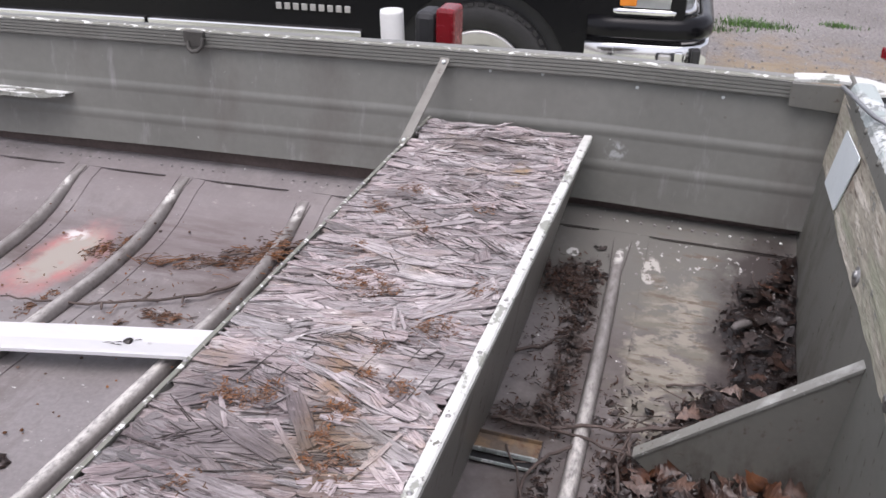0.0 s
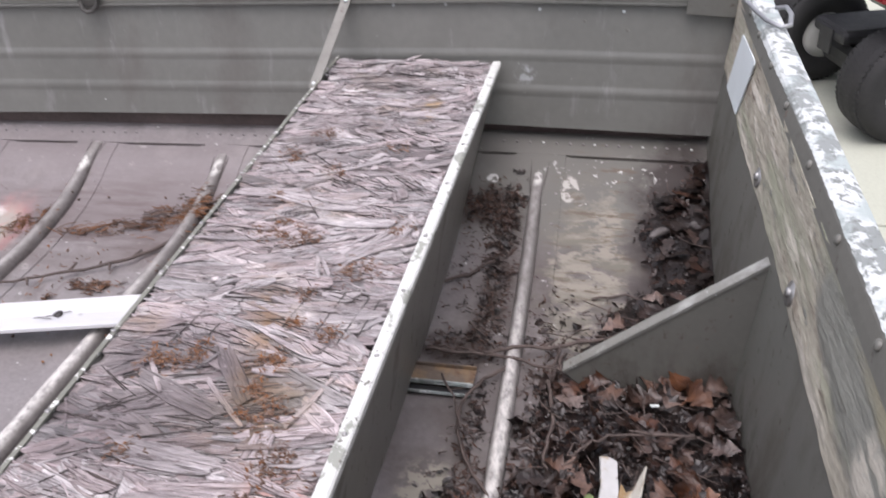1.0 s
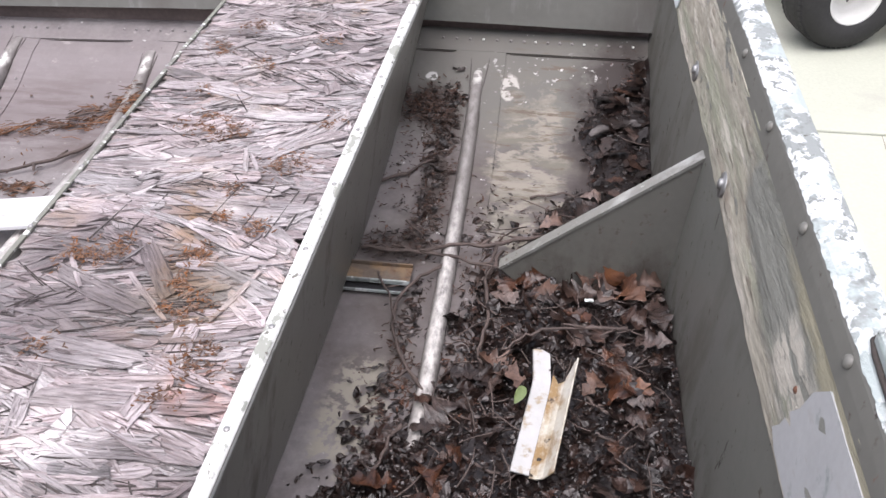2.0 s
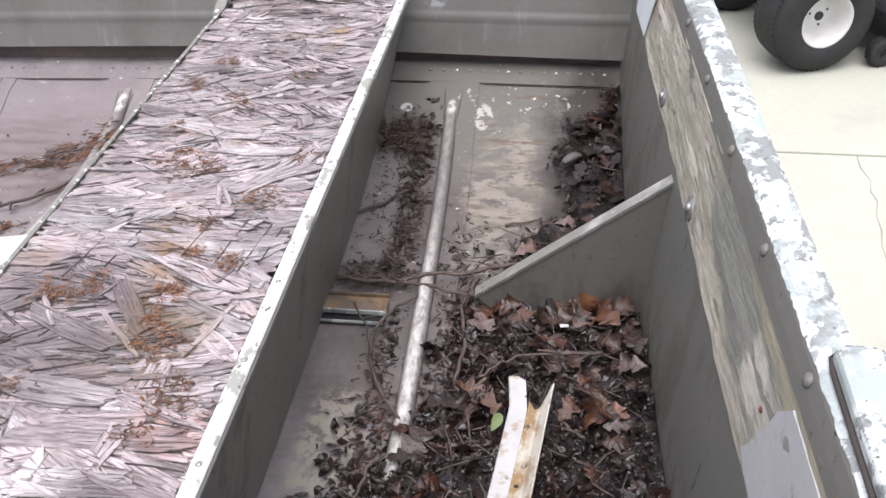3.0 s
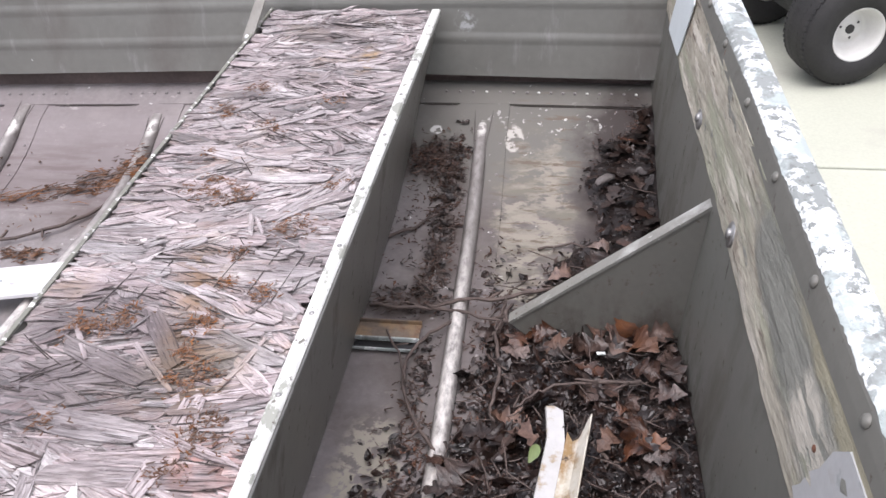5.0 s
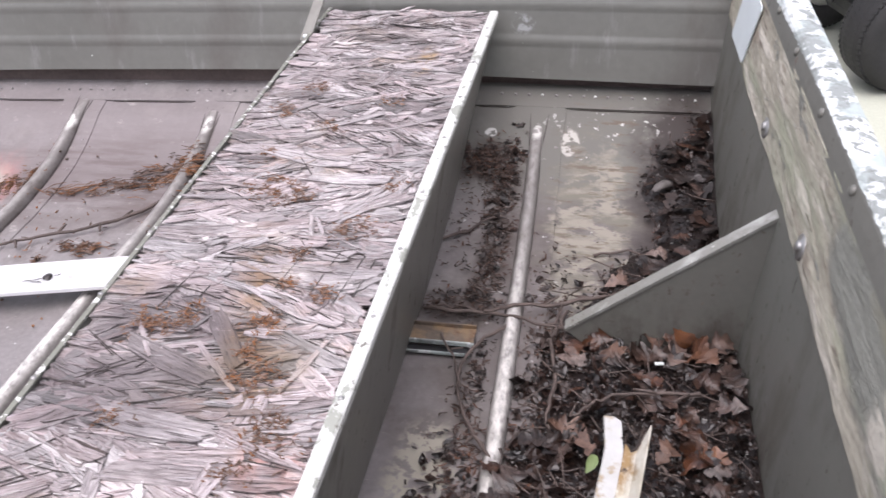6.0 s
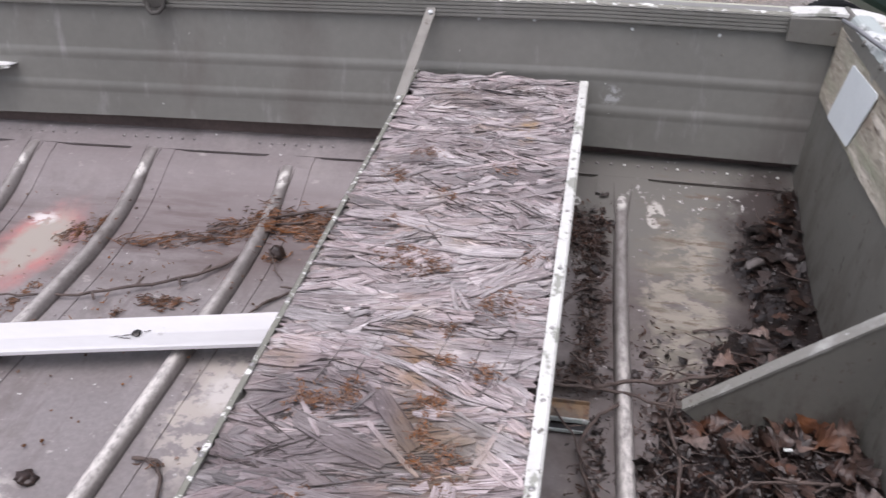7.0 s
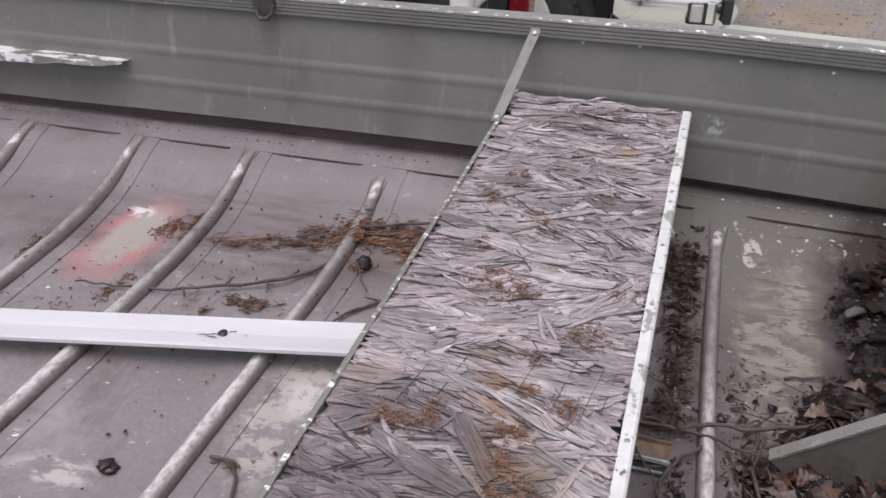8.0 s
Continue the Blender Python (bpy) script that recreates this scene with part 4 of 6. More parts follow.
# kind of flake: how many, lengths, widths, heights, lean about its length, and its ends' curl
LAYERS = ((1150, (0.07, 0.15), (0.018, 0.042), (0.2925, 0.2972), 2.0, 0.0012, 4, 4),
          (1000, (0.040, 0.100), (0.012, 0.034), (0.2950, 0.2994), 2.6, 0.0022, 3, 4),
          (330, (0.012, 0.045), (0.0025, 0.008), (0.2972, 0.3005), 7.0, 0.0030, 2, 3),
          (300, (0.012, 0.050), (0.0007, 0.0019), (0.2985, 0.3010), 12.0, 0.0030, 1, 4))
items = []
for count, ls, ws, zs, lean, curl, cols, segs in LAYERS:
    for k in range(count):
        L, W = rng.uniform(*ls), rng.uniform(*ws)
        x, y = rng.uniform(BX0, BX1), rng.uniform(BY1, BY0)
        a = strand_angle(rng, x, y)
        ca, sa = abs(math.cos(radians(a))), abs(math.sin(radians(a)))
        reach = 0.48 * L * ca + 0.5 * W * sa
        x = min(max(x, BX0 + reach), BX1 - reach) if reach < 0.14 else (BX0 + BX1) / 2
        ry = 0.5 * L * sa + 0.5 * W * ca
        y = min(max(y, BY1 + ry), BY0 + 0.006 - ry)
        lift = 2.6 if rng.random() < 0.14 else 1.0
        m = pose(x, y, rng.uniform(*zs), rng.gauss(0, lean * lift), rng.gauss(0, 0.5 * lift), a)
        items.append((m, strand_rows(rng, L, W, 0.0009, segs, rng.uniform(-0.25, 0.25) * W, rng.uniform(-0.3, 1.0) * curl, cols, 0.16)))
# bundles of fibres that have split off side by side
for k in range(90):
    x, y = rng.uniform(BX0 + 0.03, BX1 - 0.03), rng.uniform(BY1, BY0)
    a = strand_angle(rng, x, y, 14)
    for n in range(rng.randrange(3, 7)):
        L = rng.uniform(0.015, 0.045)
        off = pose(x, y, 0.2985 + rng.uniform(-0.001, 0.0020), 0, 0, a) @ Vector((rng.uniform(-0.010, 0.010), (n - 3) * rng.uniform(0.0014, 0.0026), 0))
        if BX0 + L * 0.66 < off.x < BX1 - L * 0.66 and off.y < BY0:
            items.append((pose(off.x, off.y, off.z, rng.gauss(0, 9), rng.gauss(0, 2), a + rng.gauss(0, 4)), strand_rows(rng, L, rng.uniform(0.0014, 0.0032), 0.0009, 3, 0.0, rng.uniform(0, 0.002), 1)))
# broad flakes and slivers that lie apart from the rest
for x, y, a, L, W in ((-0.142, -0.895, -54, 0.100, 0.022), (-0.223, -0.908, -55, 0.060, 0.006), (-0.056, -0.876, 10, 0.090, 0.0055), (-0.051, -0.926, 72, 0.078, 0.006), (-0.062, -0.500, -70, 0.026, 0.024), (-0.034, -0.945, -40, 0.060, 0.020),
                      (-0.165, -1.018, -7, 0.110, 0.032), (-0.098, -1.066, 3, 0.150, 0.030), (-0.105, -0.580, 1, 0.100, 0.024), (-0.165, -0.520, 13, 0.120, 0.022), (-0.185, -0.935, -24, 0.120, 0.026), (-0.118, -0.690, -72, 0.045, 0.007), (-0.108, -0.690, -60, 0.040, 0.005),
                      (-0.235, -0.800, -4, 0.100, 0.028), (-0.080, -0.780, 2, 0.110, 0.030), (-0.060, 0.0, 18, 0.050, 0.005), (-0.178, -0.878, 62, 0.030, 0.004), (-0.15, -0.43, 32, 0.11, 0.010), (-0.225, -0.69, -16, 0.08, 0.014), (-0.135, -0.938, -45, 0.085, 0.006)):
    items.append((pose(x, y, 0.3008 if W > 0.012 else 0.3022, 1.0, -0.3, a), strand_rows(rng, L, W, 0.0012, 8, 0.0, 0.0012, 4, 0.15)))
# dark slivers laid on top stand in for the shaded gaps between flakes
splits = []
for k in range(520):
    x, y = rng.uniform(BX0 + 0.03, BX1 - 0.03), rng.uniform(BY1, BY0)
    a = strand_angle(rng, x, y, 6)
    L = min(0.10, max(0.012, rng.lognormvariate(-3.2, 0.5)))
    splits.append((pose(x, y, 0.3000 + rng.uniform(-0.0008, 0.0008), rng.gauss(0, 4), rng.gauss(0, 0.6), a), strand_rows(rng, L, rng.uniform(0.0007, 0.0018), 0.0006, 4, rng.uniform(-0.6, 0.6) * 0.003, 0.0, 1)))
ob = new("split_fibre", flakes("split_fibre", splits, M_OSB))
ob.parent = seat_board
tagged(ob, "dark fibres and slivers standing in for shaded splits between the strands", kind="stuff")
ob = new("strand_layer", flakes("strand_layer", items, M_STRANDS))
ob.parent = seat_board
tagged(ob, "grey splintered wood strands", kind="stuff")
strand_meshes = []
for k in range(40):
    L, W = rng.uniform(0.035, 0.12), rng.uniform(0.006, 0.026)
    strand_meshes.append((flakes("strand", [(Matrix(), strand_rows(rng, L, W, 0.0011, 6, rng.uniform(-0.3, 0.3) * W, rng.uniform(-0.1, 0.7) * 0.004, 4, 0.2))], M_STRAND), L, W))
for k in range(190):
    me, L, W = strand_meshes[rng.randrange(40)]
    x, y = rng.uniform(BX0, BX1), rng.uniform(-1.2, BY0)
    a = strand_angle(rng, x, y)
    reach = (0.52 * L + 0.004) * abs(math.cos(radians(a))) + 0.5 * W * abs(math.sin(radians(a)))
    x = min(max(x, BX0 + reach), BX1 - reach)
    if (x + 0.19) ** 2 + (y + 0.92) ** 2 < 0.012:
        continue                          # worn bare here
    y = min(y, BY0 + 0.004 - 0.5 * L * abs(math.sin(radians(a))) - 0.5 * W)
    put("strand", me, seat_board, pose(x, y, rng.uniform(0.2980, 0.3005), rng.gauss(0, 3.5), rng.gauss(0, 0.9), a))
slim = [q for q in strand_meshes if q[2] < 0.013]
for k in range(24):
    me, L, W = slim[rng.randrange(len(slim))]
    x, a = rng.uniform(BX0 + 0.03, BX1 - 0.03), rng.gauss(0, 14)
    y = BY0 - 0.014 + rng.uniform(-0.004, 0.006)
    x = min(max(x, BX0 + 0.56 * L), BX1 - 0.56 * L)
    put("strand", me, seat_board, pose(x, y, rng.uniform(0.2985, 0.3020), rng.gauss(0, 8), rng.gauss(0, 2), a))
# saw kerfs scored across the board
for x, y, L, a in ((-0.226, -0.82, 0.075, 78), (-0.19, -0.80, 0.07, 80), (-0.115, -0.775, 0.075, 80), (-0.075, -0.775, 0.085, 82), (-0.046, -0.785, 0.09, 82), (-0.03, -0.78, 0.07, 84)):
    bm = add_box(bmesh.new(), (-L / 2, -0.00035, -0.0012), (L / 2, 0.00035, 0.0004))
    put("kerf", shared("kerf", bm, M_CREASE), seat_board, pose(x, y, 0.3014, 0, 0, a))

def bits(bm, rng, cx, cy, rx, ry, count, zf, lmin, lmax, w, turn=None):
    """Scatters little sticks over an ellipse at the height that zf(x, y) gives."""
    done = tries = 0
    while done < count and tries < count * 8:
        tries += 1
        x, y = cx + rx * 0.62 * rng.gauss(0, 1), cy + ry * 0.62 * rng.gauss(0, 1)
        if noise.noise(Vector((x * 55, y * 55, 3.0))) + 0.6 * noise.noise(Vector((x * 140, y * 140, 5.0))) < rng.uniform(-0.35, 0.35):
            continue
        done += 1
        L = rng.uniform(lmin, lmax)
        t = rng.uniform(0, 180) if turn is None else rng.gauss(turn, 22)
        m = pose(x, y, zf(x, y) + rng.random() ** 2 * 0.006, rng.uniform(-20, 20), rng.gauss(0, 10), t)
        ww = w * rng.uniform(0.5, 1.3)
        tri = ((ww, -0.3 * ww), (-ww, -0.3 * ww), (0, ww * 0.8))
        bend = rng.gauss(0, 0.14) * L
        loft(bm, [[m @ Vector((xx * rng.uniform(0.7, 1.2), off + p * f * rng.uniform(0.5, 1.5), q * f)) for p, q in tri] for xx, f, off in ((-L / 2, 0.7, 0.0), (0, 1, bend), (L / 2, 0.5, 0.0))], True, True)


bm = bmesh.new()
for x, y, r, c in ((-0.223, -0.324, 0.016, 35), (-0.249, -0.403, 0.014, 30), (-0.199, -0.609, 0.020, 60), (-0.160, -0.627, 0.018, 45), (-0.066, -0.691, 0.022, 50), (-0.039, -0.591, 0.014, 30),
                   (-0.112, -0.869, 0.014, 45), (-0.230, -0.883, 0.018, 50), (-0.199, -0.871, 0.018, 45), (-0.094, -0.949, 0.022, 70), (-0.11, -0.91, 0.012, 30), (-0.071, -1.060, 0.013, 30), (-0.052, -1.016, 0.020, 60), (-0.065, -0.813, 0.012, 25),
                   (-0.201, -1.014, 0.012, 25), (-0.169, -0.443, 0.016, 25), (-0.11, -0.80, 0.008, 20), (-0.23, -0.53, 0.012, 15), (-0.10, -0.36, 0.012, 12), (-0.115, -0.75, 0.012, 14)):
    bits(bm, rng, x, y, r * 1.1, r * 1.15, int(c * 3.2), lambda p, q: 0.3008, 0.002, 0.008, 0.0008)
ob = mesh_ob("wood_crumbs", bm, M_CRUMB)
tagged(ob, "orange-brown crumbs of rotten wood on the seat board", "debris", kind="stuff")


# ---- loose things in the boat ----
def tube_thing(name, pts, r0, r1, zf, lift, label, group, material, forks=()):
    pts3 = []
    rng2 = random.Random(len(pts) * 97 + int(abs(pts[0][0]) * 1e4))
    dense = []
    for (xa, ya), (xb, yb) in zip(pts, pts[1:]):
        for k in range(4):
            dense.append((xa + (xb - xa) * k / 4, ya + (yb - ya) * k / 4))
    dense.append(pts[-1])
    for i, (x, y) in enumerate(dense):
        j = 0.0016
        pts3.append((x + rng2.uniform(-j, j), y + rng2.uniform(-j, j), zf(x, y) + max(0.001, lift + rng2.uniform(-0.0025, 0.003)) + r0))
    bm = bmesh.new()
    n = len(pts3)
    add_tube(bm, pts3, [(r0 + (r1 - r0) * i / (n - 1)) * rng2.uniform(0.85, 1.2) for i in range(n)], 6)
    for k in range(max(1, n // 6)):
        i = rng2.randrange(2, n - 1)
        p = Vector(pts3[i])
        a = rng2.uniform(0, 6.28)
        L = rng2.uniform(0.008, 0.03)
        q = p + Vector((math.cos(a) * L, math.sin(a) * L, rng2.uniform(0, 0.3) * L))
        add_tube(bm, [p, p.lerp(q, 0.5) + Vector((0, 0, 0.001)), q], [r1 * 0.9, r1 * 0.8, r1 * 0.5], 5)
    ob = mesh_ob(name, bm, material, smooth=True)
    return tagged(ob, label, "twig", group)


def pile_h(x, y):
    """Depth of the leaf pile over the floor; below 0 there is none."""
    wob = 0.022 * noise.noise(Vector((x * 16, y * 16, 1.0))) + 0.012 * noise.noise(Vector((x * 45, y * 45, 4.0)))
    h = -0.05
    if y < -0.565:
        left = float(np.interp(-y, (0.60, 0.74, 0.80, 0.87, 0.91, 0.95), (0.150, 0.140, 0.116, 0.090, 0.052, 0.034)))
        d = min(x - left, -0.572 - y + 0.012) + wob
        h = min(0.034, d * 0.42)
        if x < 0.135 and y > -0.80:
            h = min(h, 0.006)
    if y > -0.585:
        left = float(np.interp(-y, (0.0, 0.05, 0.10, 0.13, 0.19, 0.23, 0.27, 0.33, 0.36, 0.39, 0.45, 0.56), (0.38, 0.353, 0.308, 0.292, 0.276, 0.275, 0.298, 0.297, 0.262, 0.236, 0.205, 0.185)))
        d = min(x - left, 0.0 - y + 0.01) + wob
        h = max(h, min(0.016, d * 0.34))
    return h


def rest(x, y):
    return floor_z(x, y) + max(0.0, pile_h(x, y)) + 0.004


bm = bmesh.new()
STEP = 0.011
verts = {}
for i in range(49):
    for j in range(125):
        x, y = -0.10 + i * STEP, 0.02 - j * STEP
        if x > 0.425:
            continue
        h = pile_h(x, y)
        if h > -0.008:
            x2 = min(x, 0.399 + tx(y) + 0.08 * max(0.0, floor_z(x, y) - 0.05))
            verts[i, j] = bm.verts.new((x2, y, floor_z(x, y) + h + 0.004 * noise.noise(Vector((x * 120, y * 120, 0)))))
for (i, j), v in verts.items():
    q = [verts.get(k) for k in ((i, j), (i + 1, j), (i + 1, j + 1), (i, j + 1))]
    if all(q):
        bm.faces.new(q)
mulch = mesh_ob("leaf_mulch", bm, M_MULCH, smooth=True)
tagged(mulch, "wet black mulch of rotted leaves on the boat floor", "mulch", kind="stuff")


def leaf_points(rng, L, W, lobes=3, curl=0.5, segs=8):
    """Rows of a curled leaf with pointed lobes along local x: left edge, left middle, rib, right middle, right edge."""
    rows = []
    bend, tw = rng.uniform(-0.9, 0.9) * curl, rng.uniform(-0.6, 0.6) * curl
    ph = [rng.uniform(0, 0.35), rng.uniform(0, 0.35)]
    fold = rng.uniform(-0.2, 1.0) * curl
    for i in range(segs + 1):
        u = i / segs
        env = 0.06 + math.sin(math.pi * min(1, u * 0.97 + 0.02)) ** 0.8
        zr = bend * L * (u - 0.5) ** 2 * 2
        row = []
        for s in (-1, -0.5, 0, 0.5, 1):
            cut = 1.0
            if lobes:
                saw = (lobes * u + ph[s > 0]) % 1.0
                cut = 0.42 + 0.75 * (saw / 0.7 if saw < 0.7 else (1 - saw) / 0.3)
            w = W * 0.5 * env * (cut if abs(s) == 1 else min(1.0, 0.35 + 0.65 * cut))
            x = (u - 0.5) * L + abs(s) * w * 0.35
            row.append(Vector((x, s * w, zr + fold * 0.9 * abs(s) ** 2 * w + tw * s * w * (u - 0.4) * 2 + 0.16 * w * rng.uniform(-1, 1))))
        rows.append(row)
    return rows


rng = random.Random(5)
bm = bmesh.new()
made = 0
while made < 1100:
    x, y = rng.uniform(-0.04, 0.410), rng.uniform(-1.25, 0.0)
    h = pile_h(x, y)
    if x > 0.396 + tx(y):
        continue
    if h < -0.006 and not (h > -0.03 and rng.random() < 0.10 and y < -0.45):
        continue
    if y > -0.5 and rng.random() < 0.85:
        continue
    made += 1
    L = min(0.036, rng.lognormvariate(-4.25, 0.5)) * (0.7 if y > -0.5 else 1.0)
    m = pose(x, y, floor_z(x, y) + max(0.001, h) + rng.uniform(0.0, 0.012), rng.gauss(0, 30), rng.gauss(0, 30), rng.uniform(0, 360))
    loft(bm, [[m @ p for p in r] for r in leaf_points(rng, L, L * rng.uniform(0.4, 0.9), rng.choice((0, 2)), rng.uniform(0.1, 0.7), 6)])
for k in range(24000):
    x, y = rng.uniform(-0.04, 0.410), rng.uniform(-1.2, 0.0)
    h = pile_h(x, y)
    if x > 0.397 + tx(y):
        continue
    if h < -0.004 and not (h > -0.022 and rng.random() < 0.08 and y < -0.45) or (y > -0.5 and rng.random() < 0.72):
        continue
    m = pose(x, y, floor_z(x, y) + max(0.001, h) + rng.random() ** 2 * 0.010, rng.gauss(0, 20), rng.gauss(0, 16), rng.uniform(0, 360))
    L, ww = rng.uniform(0.0015, 0.0065), rng.uniform(0.0008, 0.0026)
    loft(bm, [[m @ Vector((xx + rng.gauss(0, 0.2) * L, p * f * ww * rng.uniform(0.3, 1.9), s * f * ww * rng.uniform(0.4, 1.6))) for p, s in ((1, -0.3), (-1, -0.3), (0, 0.7))] for xx, f in ((-L / 2, 0.9), (L / 2, 0.8))], True, True)
for cx, cy, rx, ry, count in ((0.005, -0.140, 0.035, 0.022, 40), (0.050, -0.150, 0.012, 0.035, 20), (0.045, -0.24, 0.014, 0.05, 26), (0.050, -0.37, 0.012, 0.07, 26), (0.03, -0.50, 0.04, 0.02, 24), (0.065, -0.66, 0.008, 0.07, 24), (0.16, -0.43, 0.03, 0.05, 12), (0.058, -0.835, 0.018, 0.045, 34), (0.128, -0.73, 0.008, 0.06, 30), (0.045, -0.90, 0.025, 0.045, 60), (0.100, -0.845, 0.016, 0.025, 22)):
    for k in range(count):
        x, y = rng.gauss(cx, rx), rng.gauss(cy, ry)
        L = rng.uniform(0.006, 0.020)
        m = pose(x, y, floor_z(x, y) + 0.005 + rng.uniform(0, 0.004), rng.gauss(0, 18), rng.gauss(0, 18), rng.uniform(0, 360))
        loft(bm, [[m @ p for p in r] for r in leaf_points(rng, L, L * rng.uniform(0.3, 0.7), rng.choice((0, 2)), rng.uniform(0.3, 1.0), 6)])
litter = mesh_ob("leaf_litter", bm, M_LITTER)
tagged(litter, "damp dark brown crumbled leaf litter on the boat floor", "leaf litter", kind="stuff")

LEAF_TAG = ("dry curled brown oak leaf lying on the litter", "leaf", "fallen leaves")
leaf_meshes = []
for k in range(9):
    bm = loft(bmesh.new(), leaf_points(rng, 0.055, rng.uniform(0.030, 0.046), rng.choice((2, 3, 3)), rng.uniform(0.35, 1.2), 18))
    leaf_meshes.append(shared("oak_leaf", bm, M_LEAF, True))
count = 0
for x, y, s, a in ((0.336, -0.118, 0.85, 35), (0.356, -0.215, 0.80, 100), (0.330, -0.330, 0.55, 20), (0.285, -0.42, 0.8, 60), (0.262, -0.455, 0.7, 10)):
    ob = put("oak_leaf", leaf_meshes[rng.randrange(9)], None, pose(x, y, rest(x, y) + 0.008, rng.gauss(0, 10), rng.gauss(0, 10), a) @ Matrix.Diagonal((s, s, s * 0.6, 1)))
    tagged(ob, "damp brown oak leaf flattened in the corner litter", "leaf", "fallen leaves")
while count < 120:
    x, y = rng.uniform(0.04, 0.385), rng.uniform(-1.15, -0.02)
    if pile_h(x, y) < 0.001 or (y > -0.45 and rng.random() < 0.97) or (x < 0.15 and y > -0.80) or (0.205 < x < 0.29 and -0.99 < y < -0.74):
        continue
    count += 1
    s = rng.uniform(0.35, 0.95)
    ob = put("oak_leaf", leaf_meshes[rng.randrange(9)], None, pose(x, y, rest(x, y) + 0.009 + rng.uniform(0, 0.008), rng.gauss(0, 22), rng.gauss(0, 22), rng.uniform(0, 360)) @ Matrix.Diagonal((s, s, s, 1)))
    tagged(ob, *LEAF_TAG)
bm = bmesh.new()
for k in range(60):
    x, y = rng.uniform(0.27, 0.385), rng.uniform(-0.50, -0.03)
    if pile_h(x, y) < -0.002:
        continue
    L = rng.uniform(0.018, 0.045)
    m = pose(x, y, rest(x, y) + 0.003 + rng.uniform(0, 0.004), rng.gauss(0, 9), rng.gauss(0, 9), rng.uniform(0, 360))
    loft(bm, [[m @ Vector((p.x, p.y, p.z * 0.5)) for p in r] for r in leaf_points(rng, L, L * rng.uniform(0.4, 0.8), 2, rng.uniform(0.1, 0.5), 7)])
tagged(mesh_ob("wet_leaf_scraps", bm, mat("wet_brown_scraps", (0.042, 0.025, 0.020), (0.012, 0.009, 0.008), 0.34, 0.0, 45.0, fine=240, grain=0.4, island=0.6, bump=0.5), smooth=True), "flattened wet leaf scraps in the stern corner", "leaf litter", kind="stuff")
M_RUSSET = mat("russet_leaf", (0.230, 0.118, 0.074), (0.070, 0.036, 0.026), 0.5, 0.0, 40.0, fine=220, grain=0.35, rand=0.35, bump=0.5)
for x, y, s, a, tx, ty, up in ((0.330, -0.585, 1.15, 70, 40, -35, 0.030), (0.240, -0.622, 1.0, 10, 10, -5, 0.012), (0.243, -0.452, 0.9, 35, 20, 15, 0.014), (0.346, -0.625, 1.2, 120, -30, 25, 0.022),
                               (0.348, -0.803, 1.0, 40, 10, 25, 0.012), (0.318, -0.622, 1.1, 80, 30, 10, 0.02), (0.369, -0.600, 0.9, 20, 25, -20, 0.022), (0.300, -0.378, 0.75, 10, 10, 20, 0.012),
                               (0.206, -0.790, 1.1, 150, 15, 10, 0.010), (0.290, -0.590, 0.9, 110, 35, -10, 0.018), (0.306, -0.790, 0.8, 65, 20, 10, 0.012), (0.184, -0.767, 1.0, 20, 5, 20, 0.008), (0.186, -0.632, 0.8, 0, 8, 5, 0.008)):
    bm = loft(bmesh.new(), leaf_points(rng, 0.060, 0.042, 3, rng.uniform(0.5, 1.2), 20))
    ob = put("oak_leaf", shared("oak_leaf", bm, M_RUSSET, True), None, pose(x, y, rest(x, y) + up, tx, ty, a) @ Matrix.Diagonal((s * 0.8, s * 0.8, s * 0.8, 1)))
    tagged(ob, "russet curled oak leaf on top of the leaf pile", "leaf", "fallen leaves")
bm = loft(bmesh.new(), leaf_points(rng, 0.026, 0.012, 0, 0.3, 8))
ob = put("green_leaf", shared("green_leaf", bm, M_LEAFGREEN, True), None, pose(0.222, -0.827, rest(0.222, -0.827) + 0.016, 25, -10, 70))
tagged(ob, "small yellow-green leaf beside the broken channel", "leaf", "fallen leaves")
for x, y in ((0.296, -0.648), (0.287, -0.61), (0.36, -0.60)):
    bm = box((-0.006, -0.0025, -0.001), (0.006, 0.0025, 0.001), 0.0008)
    ob = put("paint_flake", shared("paint_flake", bm, M_CAP), None, pose(x, y, rest(x, y) + 0.012, 10, 8, 15))
    tagged(ob, "small white flake of paint on the leaves", "flake", "paint flakes")

LONG_TWIGS = (
    (((-0.028, -0.536), (0.016, -0.543), (0.065, -0.536), (0.115, -0.546), (0.173, -0.565)), 0.0032, 0.0018, 0.016),
    (((0.100, -0.553), (0.065, -0.591), (0.042, -0.641), (0.046, -0.696), (0.072, -0.756), (0.106, -0.805), (0.151, -0.837)), 0.0028, 0.0022, 0.014),
    (((0.057, -0.540), (0.095, -0.521), (0.152, -0.510), (0.224, -0.485)), 0.0024, 0.0030, 0.018),
    (((0.196, -0.770), (0.217, -0.749), (0.240, -0.732), (0.292, -0.721), (0.341, -0.714)), 0.0014, 0.0024, 0.046),
    (((0.261, -0.735), (0.280, -0.777), (0.307, -0.815), (0.345, -0.842)), 0.0028, 0.0020, 0.010),)
